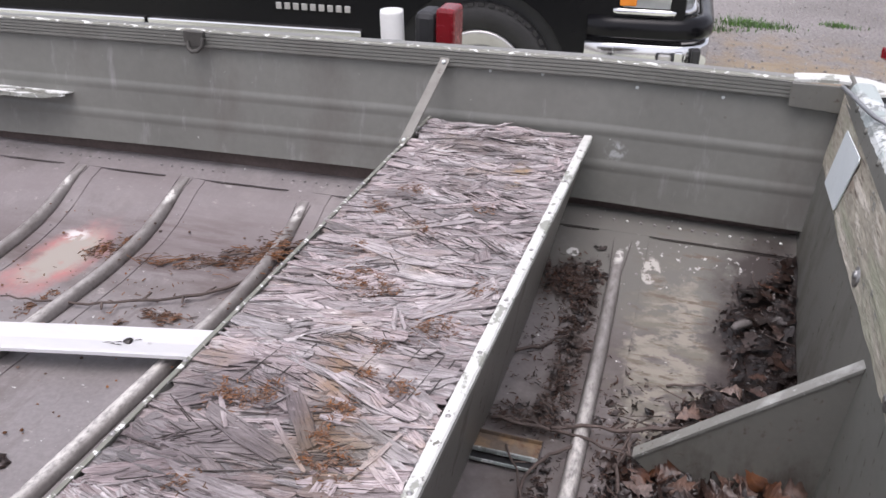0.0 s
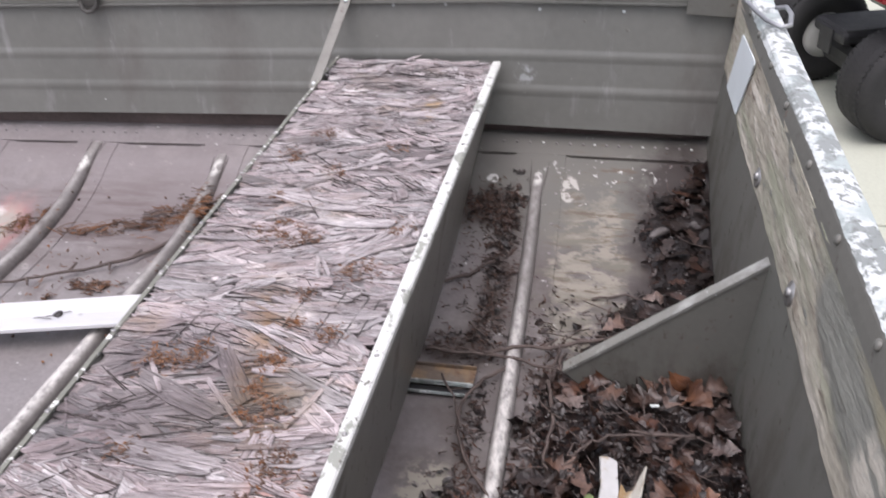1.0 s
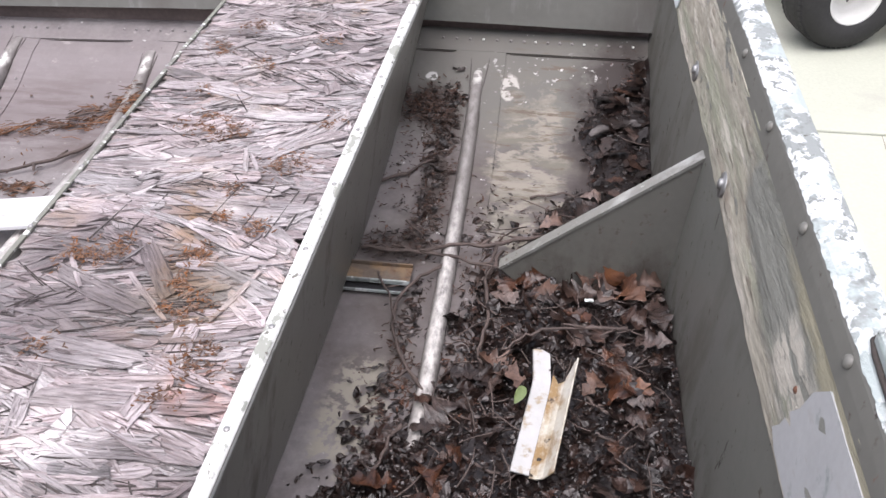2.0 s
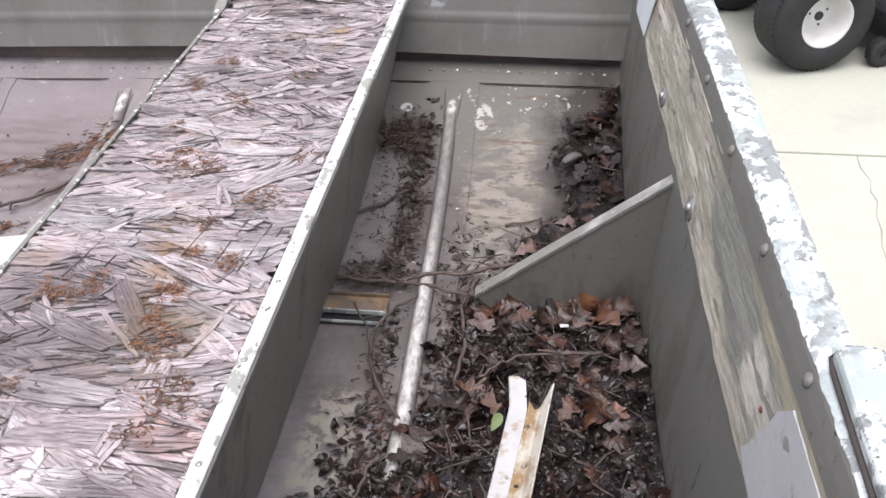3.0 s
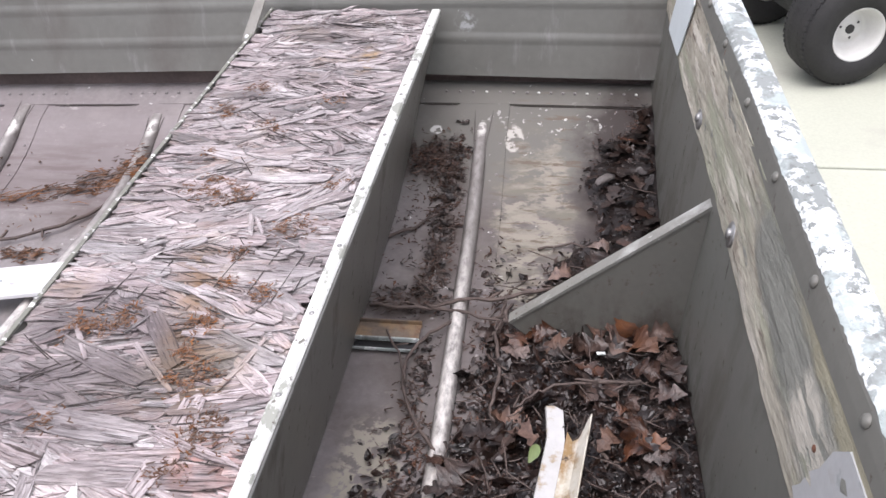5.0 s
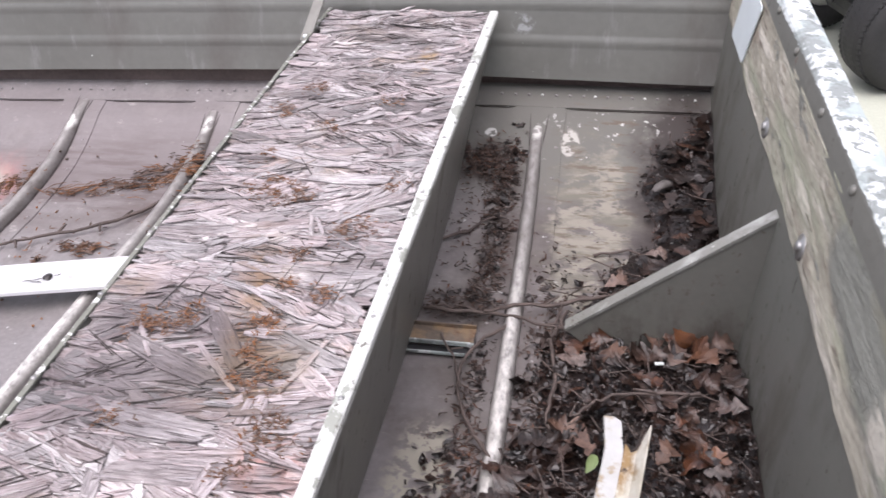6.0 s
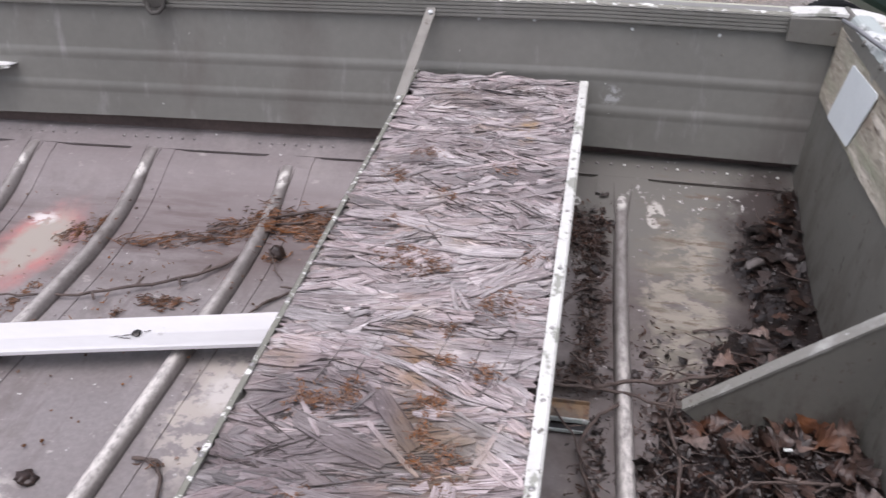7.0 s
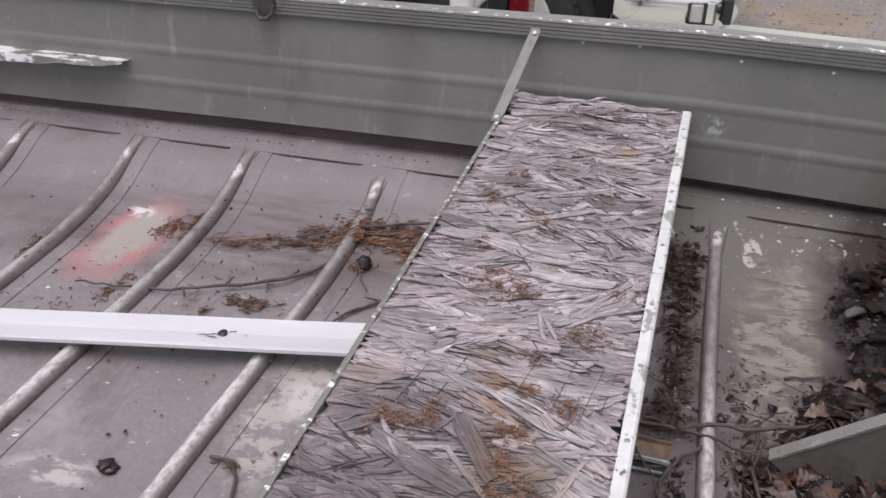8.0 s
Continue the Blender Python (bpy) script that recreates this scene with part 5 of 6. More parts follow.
RIB_TWIGS = (
    (((0.172, -0.512), (0.155, -0.584), (0.170, -0.664), (0.162, -0.729), (0.174, -0.776), (0.200, -0.793)), 0.0028, 0.0020, 0.012),
    (((0.159, -0.506), (0.171, -0.558), (0.177, -0.612)), 0.0020, 0.0016, 0.014),
    (((0.166, -0.500), (0.160, -0.540), (0.150, -0.590)), 0.0018, 0.0014, 0.016),
    (((0.110, -0.828), (0.173, -0.857), (0.230, -0.843)), 0.0024, 0.0016, 0.014),
    (((0.088, -0.856), (0.079, -0.881), (0.071, -0.930)), 0.0026, 0.0020, 0.010),)
FINE_TWIGS = (
    (((-0.046, -0.356), (-0.005, -0.328), (0.039, -0.281)), 0.0030, 0.0018, 0.003),
    (((0.200, -0.363), (0.252, -0.351), (0.292, -0.361)), 0.0022, 0.0014, 0.004),
    (((0.260, -0.797), (0.307, -0.861), (0.362, -0.873)), 0.0022, 0.0016, 0.010),
    (((0.006, -0.595), (0.031, -0.641), (0.052, -0.696)), 0.0016, 0.0014, 0.022),
    (((-0.030, -0.520), (0.021, -0.523), (0.068, -0.529)), 0.0020, 0.0016, 0.010),)
SHORT_TWIGS = (
    (((0.379, -0.843), (0.344, -0.874), (0.325, -0.905)), 0.0018, 0.0012, 0.012),
    (((0.15, -0.90), (0.20, -0.93), (0.26, -0.92)), 0.0022, 0.0014, 0.012),
    (((0.18, -0.47), (0.22, -0.48), (0.27, -0.44)), 0.0016, 0.0012, 0.010),
    (((0.02, -0.45), (0.05, -0.48), (0.07, -0.51)), 0.0018, 0.0012, 0.004),)
for pts, r0, r1, lift in LONG_TWIGS + RIB_TWIGS + FINE_TWIGS + SHORT_TWIGS:
    tube_thing("twig", pts, r0, r1, lambda x, y: floor_z(x, y) + max(0, pile_h(x, y)) * 0.6, lift, "thin grey-brown forked twig lying over the floor litter", "twigs behind the bench", M_TWIG)
for pts, r0, r1, lift in ((((-0.958, -0.442), (-0.889, -0.436), (-0.790, -0.421), (-0.703, -0.384), (-0.619, -0.340), (-0.575, -0.296), (-0.546, -0.250)), 0.0016, 0.0034, 0.010),
                          (((-0.492, -0.431), (-0.476, -0.388), (-0.438, -0.350), (-0.39, -0.32)), 0.0022, 0.0026, 0.004),
                          (((-0.517, -0.251), (-0.492, -0.299), (-0.466, -0.333)), 0.0016, 0.0012, 0.010),
                          (((-0.527, -0.755), (-0.497, -0.756), (-0.474, -0.786), (-0.461, -0.83)), 0.0030, 0.0022, 0.004),
                          (((-0.576, -0.187), (-0.499, -0.157), (-0.415, -0.134), (-0.35, -0.12)), 0.0024, 0.0026, 0.012),
                          (((-0.65, -0.215), (-0.57, -0.19), (-0.48, -0.175)), 0.0014, 0.0020, 0.012)):
    tube_thing("twig", pts, r0, r1, floor_z, lift, "long thin grey twig lying over the floor ribs", "twigs before the bench", M_TWIG)


def rib_floor(x, y):
    z = floor_z(x, y) + 0.003
    for x0, x1 in RIBS:
        if abs(x - x0) < 0.018:
            z += 0.014
    return z


M_DEBRIS = mat("brown_bark_crumbs", (0.115, 0.060, 0.042), (0.030, 0.019, 0.015), 0.8, island=0.7)
rng = random.Random(8)
bm = bmesh.new()
DRIFT = ((-0.740, -0.250, 0.06, 0.008, 70, 12), (-0.652, -0.223, 0.08, 0.013, 190, 12), (-0.580, -0.192, 0.05, 0.020, 260, 15), (-0.532, -0.170, 0.05, 0.030, 360, 15), (-0.473, -0.172, 0.05, 0.036, 340, 15), (-0.415, -0.185, 0.04, 0.045, 260, 15), (-0.365, -0.18, 0.04, 0.05, 160, 15))
SCATTER = ((-0.890, -0.235, 0.030, 0.025, 200, 45), (-0.862, -0.212, 0.022, 0.020, 140, 45), (-1.105, -0.36, 0.018, 0.05, 130, 70), (-0.891, -0.452, 0.014, 0.03, 80, None), (-0.883, -0.396, 0.014, 0.02, 50, None), (-0.648, -0.409, 0.035, 0.018, 150, 15), (-0.709, -0.451, 0.008, 0.015, 30, None), (-0.498, -0.761, 0.02, 0.01, 20, None), (-0.508, -0.262, 0.02, 0.02, 60, None), (-0.76, -0.36, 0.2, 0.10, 70, None), (-0.95, -0.50, 0.1, 0.04, 40, None))
for cx, cy, rx, ry, c, turn in DRIFT + SCATTER:
    bits(bm, rng, cx, cy, rx, ry * 0.85, c, rib_floor, 0.003, 0.022 if turn == 15 else 0.013, 0.0013, turn)
ob = mesh_ob("pine_straw", bm, M_NEEDLE)
tagged(ob, "brown drift of needles and bark crumbs along the floor", "debris", kind="stuff")
bm = bmesh.new()
for cx, cy, rx, ry, c in ((0.000, -0.150, 0.045, 0.035, 700), (0.048, -0.150, 0.022, 0.045, 420), (0.040, -0.23, 0.022, 0.06, 420), (0.050, -0.36, 0.020, 0.09, 380), (0.050, -0.479, 0.026, 0.06, 160), (0.000, -0.505, 0.06, 0.03, 200), (0.000, -0.27, 0.05, 0.08, 110), (0.020, -0.40, 0.05, 0.09, 80),
                          (0.058, -0.68, 0.020, 0.10, 220), (0.075, -0.80, 0.035, 0.06, 240), (0.16, -0.56, 0.05, 0.06, 200), (0.14, -0.72, 0.03, 0.12, 220), (0.135, -0.45, 0.03, 0.08, 120), (0.23, -0.42, 0.06, 0.06, 60), (0.27, -0.47, 0.06, 0.05, 200), (0.30, -0.15, 0.04, 0.12, 60), (0.35, -0.06, 0.02, 0.04, 50)):
    bits(bm, rng, cx, cy, rx, ry, c, lambda x, y: floor_z(x, y) + max(0.0, pile_h(x, y)) + 0.003, 0.002, 0.013, 0.0011)
ob = mesh_ob("floor_crumbs", bm, M_DEBRIS)
tagged(ob, "dark brown bark and leaf crumbs scattered on the floor", "debris", kind="stuff")
bm = bmesh.new()
for k in range(260):
    x, y = rng.uniform(0.02, 0.385), rng.uniform(-1.1, -0.03)
    if pile_h(x, y) < -0.012 or (y > -0.40 and rng.random() < 0.85):
        continue
    L, a = rng.uniform(0.012, 0.07), rng.uniform(0, 6.28)
    p = Vector((x, y, rest(x, y) + 0.006))
    d = Vector((math.cos(a), math.sin(a), rng.uniform(-0.1, 0.35)))
    e = Vector((-d.y, d.x, 0)) * rng.uniform(-0.12, 0.12) * L
    q2 = p + d * L
    q2.x = min(q2.x, 0.39)
    add_tube(bm, [p, p.lerp(q2, 0.4) + e, p.lerp(q2, 0.75) + e, q2], [0.0011, 0.0010, 0.0008, 0.0005], 5)
ob = mesh_ob("leaf_stems", bm, M_TWIG, smooth=True)
tagged(ob, "thin dark leaf stems and rootlets in the litter", "stems", kind="stuff")
bm = bmesh.new()
for k in range(110):
    u = rng.random() ** 0.7
    x = -0.82 + 0.45 * u + rng.gauss(0, 0.02)
    y = -0.262 + 0.088 * u + rng.gauss(0, 0.004 + 0.018 * u)
    L, a = rng.uniform(0.015, 0.055), rng.gauss(0.28, 0.35)
    p = Vector((x, y, rib_floor(x, y) + rng.random() ** 2 * (0.004 + 0.014 * u)))
    q2 = p + Vector((math.cos(a), math.sin(a), 0)) * L
    q2.z = rib_floor(q2.x, q2.y) + rng.random() ** 2 * 0.014
    mid = p.lerp(q2, 0.5) + Vector((0, rng.gauss(0, 0.04) * L, 0.003))
    add_tube(bm, [p, mid, q2], [0.0007, 0.0009, 0.0005], 4)
ob = mesh_ob("pine_needles", bm, M_NEEDLE)
tagged(ob, "long brown pine needles drifted against the bench", "needles", kind="stuff")
# rolled piece of bark in the stern corner
bm = bmesh.new()
zb = rest(0.304, -0.205) + 0.008
add_tube(bm, [(0.288, -0.222, zb), (0.294, -0.215, zb + 0.002), (0.306, -0.203, zb + 0.003), (0.318, -0.192, zb + 0.001), (0.322, -0.188, zb)], [0.004, 0.0075, 0.0085, 0.0078, 0.004], 10, 0.8)
tagged(mesh_ob("bark_roll", bm, mat("grey_bark", (0.17, 0.155, 0.15), (0.09, 0.08, 0.075), 0.7, 0.0, 30.0, fine=160, grain=0.4, bump=0.5), smooth=True), "small grey roll of bark lying in the wet litter", "bark")
# rounded clod
bm = bmesh.new()
bmesh.ops.create_icosphere(bm, subdivisions=3, radius=0.012)
for v in bm.verts:
    v.co *= 1 + 0.7 * noise.noise(v.co * 90) + 0.35 * noise.noise(v.co * 240)
    v.co.z *= 0.6
bm.transform(pose(-0.648, -0.808, floor_z(-0.65, -0.8) + 0.006, 0, 0, 40))
ob = mesh_ob("dirt_clod", bm, M_LITTER, smooth=True)
tagged(ob, "dark crumbly clod of dirt and bark on the floor", "clod")
bm = bmesh.new()
bmesh.ops.create_icosphere(bm, subdivisions=3, radius=0.013)
for v in bm.verts:
    v.co *= 1 + 0.3 * noise.noise(v.co * 90) + 0.2 * noise.noise(v.co * 200)
bm.transform(pose(-0.500, -0.256, floor_z(-0.50, -0.256) + 0.010, 0, 0, 10))
ob = mesh_ob("pine_cone", bm, M_LITTER, smooth=True)
tagged(ob, "small dark cone lying among the pine straw", "cone")
# scattered crumbs on the front floor
bm = bmesh.new()
for k in range(170):
    x, y = rng.uniform(-1.25, -0.33), rng.uniform(-0.85, -0.12)
    r = rng.uniform(0.0010, 0.0032)
    m = pose(x, y, rib_floor(x, y) + r * 0.5, 0, 0, rng.uniform(0, 360)) @ Matrix.Diagonal((1.3, 1, 0.7, 1))
    loft(bm, [[m @ Vector((r * f * math.cos(a), r * f * math.sin(a), zz * r)) for a in (0.2, 1.4, 2.5, 3.7, 5.1)] for f, zz in ((0.5, -0.8), (1.0, 0.0), (0.5, 0.8))], True, True)
ob = mesh_ob("grit", bm, M_NEEDLE)
tagged(ob, "scattered dark grit and seeds on the floor", "grit", kind="stuff")

# white strip lying across the ribs
strip = thing("metal_strip", "white folded metal strip with a dark rotted hole, resting on ribs", "strip")
A0, A1 = Vector((-1.62, -0.712, 0.028)), Vector((-0.318, -0.440, 0.075))
dirn = (A1 - A0).normalized()
acr = dirn.cross(Vector((0, 0, 1))).normalized()
rows = []
for i in range(30):
    p = A0.lerp(A1, i / 29)
    sag = 0.0004 * math.sin(i * 0.7)
    wide = 0.80 + 0.11 * i / 29
    rows.append([p + acr * (0.006 + d * wide) + Vector((0, 0, h + sag)) for d, h in ((-0.002, 0.007), (0.0, 0.0115), (0.003, 0.0105), (0.030, 0.004), (0.034, 0.0035), (0.070, 0.0070), (0.0735, 0.0062), (0.0745, 0.002))])
part("strip", sheet(rows, -0.0015), M_VINYL, strip)
hole = Vector((-0.628, -0.533, 0.0)) 
bm = bmesh.new()
bmesh.ops.create_icosphere(bm, subdivisions=2, radius=0.0075)
for v in bm.verts:
    v.co *= 1 + 0.35 * noise.noise(v.co * 200)
    v.co.z *= 0.45
tpos = (hole.x - A0.x) / (A1.x - A0.x)
base = A0.lerp(A1, tpos) + acr * 0.038
bm.transform(pose(base.x, base.y, base.z + 0.008))
part("rot_spot", bm, M_MULCH, strip, "dark rotted spot")

for du, dv, L, a in ((-0.022, 0.006, 0.034, 10), (-0.016, 0.013, 0.020, -6), (0.014, -0.004, 0.012, 20)):
    c = base + dirn * du + acr * (dv * 0.9)
    q = pose(c.x, c.y, c.z + 0.0078 + abs(dv) * 0.06, 0, 0, math.degrees(math.atan2(dirn.y, dirn.x)) + a)
    bm = add_tube(bmesh.new(), [q @ Vector((L * k / 4 - L / 2, 0.0012 * (k % 2), 0)) for k in range(5)], [0.0002, 0.0007, 0.0005, 0.0008, 0.0004], 5)
    part("crack", bm, M_SEAM, strip, "dark split in the white metal")

# broken white channel on the leaves
CHX = 0.251
chan = thing("broken_channel", "broken white channel piece stained brown, lying on leaves", "channel")
m = Matrix.Translation((CHX, -0.858, rest(0.25, -0.84) + 0.016)) @ pose(0, 0, 0, 6, -4, 83)
rows = []
for i in range(14):
    u = i / 13
    x = 0.090 - 0.170 * u
    tear = 0.010 * math.sin(u * 40) * (1 if i < 2 else 0)
    bent = max(0.0, x - 0.048)
    rows.append([m @ Vector((x + tear + dx * (1 - u) * 0.25, d + bent * 0.22, hh + bent * 0.08)) for d, hh, dx in ((0.0220, -0.002, 0.0), (0.0210, 0.0008, 0.0), (0.011, 0.0012, 0.008), (0.001, 0.0010, -0.006))])
part("face", sheet(rows, 0.0016), M_WHITE, chan, "scuffed white face")
rows = []
for i in range(13):
    u = i / 12
    x = 0.062 - 0.142 * u
    cut = 0.006 * noise.noise(Vector((i * 0.8, 1.0, 0)))
    rows.append([m @ Vector((x + cut + dx * (1 - min(1, u * 5)), d, hh)) for d, hh, dx in ((0.0008, 0.0008, 0.0), (-0.0070, 0.0014, -0.012), (-0.0130, 0.006, -0.010), (-0.0215, 0.022, 0.016), (-0.0228, 0.0225, 0.016))])
part("flange", sheet(rows, 0.0016), M_CHANNEL, chan, "brown-stained broken flange")

# rusty channel end under the bench
chn = thing("rusty_channel", "short rust-stained metal channel sticking out under the bench", "channel")
zc = 0.064
M_RUSTY = mat("rust_stained_channel", (0.090, 0.066, 0.050), (0.17, 0.135, 0.105), 0.6, 0.0, 20.0, fine=160, grain=0.3, layers=(((0.12, 0.06, 0.03), 30.0, 0.52, 0.62, ALL, None, 0.8), ((0.20, 0.135, 0.08), 34.0, 0.50, 0.62, ALL, None, 0.5)))
part("web", box((-0.10, -0.602, zc), (0.052, -0.572, zc + 0.002), 0.0006), M_RUSTY, chn)
part("edge", box((-0.10, -0.6045, zc - 0.004), (0.0525, -0.6015, zc + 0.003), 0.0008), M_CAP, chn, "pale bare edge")
part("back_lip", box((-0.10, -0.5725, zc - 0.004), (0.052, -0.570, zc + 0.008), 0.0008), M_RUSTY, chn)
# the lower web's shade is put in by a near-black material
part("lower_web", box((-0.10, -0.617, 0.055), (0.050, -0.603, 0.0565), 0.0005), M_TRIM, chn, "lower web coloured near black for its shade")
part("lower_edge", box((-0.10, -0.6195, 0.0555), (0.0505, -0.6175, 0.0605), 0.0008), M_CAP, chn, "pale bare edge")


# ---- trailer under the boat ----
trailer = thing("boat_trailer", "galvanised boat trailer with white guide post and red lamp", "trailer")
for y in (-0.25, -1.08):
    part("bunk", box((-2.4, y - 0.045, -0.045), (0.36, y + 0.045, -0.008), 0.008), M_WOODDARK, trailer, "carpeted bunk board")
    for x in (-2.0, -0.9, 0.2):
        part("bunk_post", box((x - 0.03, y - 0.03, -0.40), (x + 0.03, y + 0.03, -0.044), 0.004), M_GALV, trailer)
for y in (-0.02, -1.31):
    part("frame_rail", box((-2.9, y - 0.04, -0.46), (0.42, y + 0.04, -0.38), 0.008), M_GALV, trailer)
for x in (-2.0, -0.9, 0.2, 0.40):
    part("cross_member", box((x - 0.035, -1.27, -0.46), (x + 0.035, -0.06, -0.39), 0.006), M_GALV, trailer)
part("axle", box((-0.88, -1.60, -0.52), (-0.82, 0.27, -0.46), 0.006), M_GALV, trailer)
for y in (0.26, -1.59):
    tw_ = part("wheel", lathe([(0.12, -0.07), (0.20, -0.075), (0.245, -0.055), (0.25, 0), (0.245, 0.055), (0.20, 0.075), (0.12, 0.07), (0.12, -0.07)], pose(-0.85, y, GZ + 0.25, 90), 40), M_TYRE, trailer, "", True)
    part("rim", lathe([(0.005, 0.02), (0.09, 0.02), (0.125, 0.068), (0.125, -0.068), (0.09, -0.02), (0.005, -0.02)], pose(-0.85, y, GZ + 0.25, 90), 32), M_RIM, tw_, "white rim", True)
part("post_arm", box((-0.52, -0.02, -0.44), (-0.46, 0.38, -0.39), 0.005), M_GALV, trailer)
bm = bmesh.new()
add_lathe(bm, [(0.0265, -0.42), (0.0265, 0.405), (0.0258, 0.412), (0.012, 0.4145), (0.001, 0.415)], pose(-0.488, 0.35, 0.0, 0, -2.5, 0), 24)
part("guide_post", bm, M_PVC, trailer, "white plastic guide post", True)
part("lamp_arm", box((-0.42, -0.02, -0.44), (-0.38, 0.38, -0.39), 0.005), M_GALV, trailer)
part("lamp_post", box((-0.420, 0.36, -0.42), (-0.385, 0.385, 0.34), 0.004), M_GALV, trailer)
lamp = part("tail_lamp", box((-0.446, 0.325, 0.315), (-0.398, 0.405, 0.418), 0.014), M_TRIM, trailer, "black lamp housing")
part("lens", box((-0.398, 0.328, 0.318), (-0.355, 0.402, 0.428), 0.008), M_RED, lamp, "red lens")


# ---- black pickup truck ----
truck = thing("pickup_truck", "black pickup truck with chrome bumper parked on the driveway", "truck")
TYS, TYF = 2.58, 4.38
WX1, WX2, WR = -0.895, -4.35, 0.352
WZ = GZ + WR


def arch(cx, r, a0, a1, n=14):
    return [(cx + r * math.cos(radians(a0 + (a1 - a0) * i / n)), WZ + r * math.sin(radians(a0 + (a1 - a0) * i / n))) for i in range(n + 1)]


low = GZ + 0.33
side_poly = [(0.03, low + 0.16), (0.03, 0.16), (-0.02, 0.27)] + [(-1.25, 0.36), (-1.95, 0.36), (-3.55, 0.36), (-5.45, 0.36), (-5.5, low + 0.1), (-5.45, low)]
side_poly += [p for p in arch(WX2, 0.44, 188, -8)] + [(WX2 + 0.5, low)] + [(WX1 - 0.5, low)] + [p for p in arch(WX1, 0.44, 188, -4)] + [(-0.40, low + 0.16)]
body = part("body", prism(side_poly, TYS, TYF, 0.018), M_BLACK, truck, "glossy black body")
cab = prism([(-1.45, 0.34), (-2.05, 0.93), (-2.4, 1.01), (-3.2, 1.0), (-3.45, 0.95), (-3.55, 0.34)], TYS + 0.08, TYF - 0.08, 0.04)
cb = part("cab", cab, M_BLACK, truck)
for y0, y1 in ((TYS + 0.072, TYS + 0.079), (TYF - 0.079, TYF - 0.072)):
    part("window", prism([(-1.75, 0.42), (-2.15, 0.86), (-2.72, 0.90), (-2.72, 0.42)], y0, y1), M_TINT, cb, "dark side window")
    part("window", prism([(-2.80, 0.42), (-2.80, 0.90), (-3.3, 0.88), (-3.38, 0.42)], y0, y1), M_TINT, cb, "dark side window")
part("inner_arch", prism(arch(WX1, 0.432, 0, 180, 16), TYS + 0.05, TYS + 0.45), M_TRIM, truck, "black wheel well")
for wx in (WX1, WX2):
    for wy, sgn in ((TYS + 0.115, -1), (TYF - 0.115, 1)):
        mm = pose(wx, wy, WZ, -90 * sgn, 0, 0)
        tyre = part("tyre", lathe([(0.20, -0.10), (0.215, 0.085), (0.235, 0.112), (0.29, 0.122), (0.325, 0.112), (0.340, 0.100), (0.3515, 0.085), (0.3515, 0.052), (0.345, 0.050), (0.345, 0.044), (0.3515, 0.042), (0.3515, 0.008), (0.345, 0.006), (0.345, -0.006), (0.3515, -0.008), (0.3515, -0.09), (0.33, -0.112), (0.20, -0.10)], mm, 64), M_TYRE, truck, "black tyre", True)
        part("rim", lathe([(0.001, 0.045), (0.06, 0.045), (0.075, 0.01), (0.135, 0.0), (0.142, 0.085), (0.165, 0.100), (0.200, 0.108), (0.214, 0.114), (0.224, 0.106), (0.226, 0.09), (0.20, -0.08)], mm, 48), M_ALLOY, tyre, "dull silver rim", True)
        if sgn < 0:
            for k in range(44):
                a = 2 * math.pi * k / 44
                blk = box((-0.014, -0.030, -0.010), (0.014, 0.030, 0.007), 0.002, Matrix.Translation((wx + 0.344 * math.cos(a), wy - 0.082, WZ + 0.344 * math.sin(a))) @ pose(0, 0, 0, 0, 90 - math.degrees(a), 0))
                if k == 0:
                    tread = blk
                else:
                    add_box(tread, (-0.014, -0.030, -0.010), (0.014, 0.030, 0.007), 0.0, Matrix.Translation((wx + 0.344 * math.cos(a), wy - 0.082, WZ + 0.344 * math.sin(a))) @ pose(0, 0, 0, 0, 90 - math.degrees(a), 0))
            part("tread", tread, M_TYRE, tyre)
# front bumper, wrapping round the corner
def wrap(sec, r=0.16, x_back=-0.405, x_front=0.135):
    rows = []
    for x, y, nx, ny in [(x_back, TYS, 0, -1), (-0.25, TYS, 0, -1), (x_front - r, TYS, 0, -1)] + [(x_front - r + r * math.sin(a), TYS + r - r * math.cos(a), math.sin(a), -math.cos(a)) for a in (0.4, 0.8, 1.2, 1.57)] + [(x_front + 0.05, 3.48, 1, 0), (x_front, TYF - 0.16, 1, 0)]:
        rows.append([(x + nx * o, y + ny * o, z) for o, z in sec])
    return loft(bmesh.new(), rows, True, True)


bumper = part("bumper", wrap([(0.0, -0.36), (0.022, -0.355), (0.034, -0.30), (0.036, -0.275), (0.034, -0.215), (0.028, -0.205), (0.0, -0.202), (-0.03, -0.212), (-0.03, -0.35)]), M_CHROME, truck, "bright chrome front bumper", True)
part("lamp_recess", box((-0.085, TYS - 0.039, -0.330), (0.045, TYS - 0.025, -0.232), 0.012), M_TRIM, bumper, "dark lamp recess")
part("lamp_frame", box((-0.070, TYS - 0.046, -0.320), (-0.012, TYS - 0.034, -0.238), 0.010), M_ALLOY, bumper, "pale recess surround")
part("lamp_frame", box((0.000, TYS - 0.044, -0.325), (0.040, TYS - 0.030, -0.225), 0.008), M_CHROME, bumper, "chrome rib")
part("end_cap", box((0.078, TYS - 0.022, -0.330), (0.118, TYS + 0.03, -0.215), 0.010), M_TRIM, bumper, "black bumper end")
part("bumper_cover", wrap([(-0.02, -0.192), (0.016, -0.190), (0.034, -0.165), (0.030, -0.110), (0.0, -0.088), (-0.04, -0.088)], 0.17, -0.40, 0.145), M_BLACK, truck, "black upper bumper cover", True)
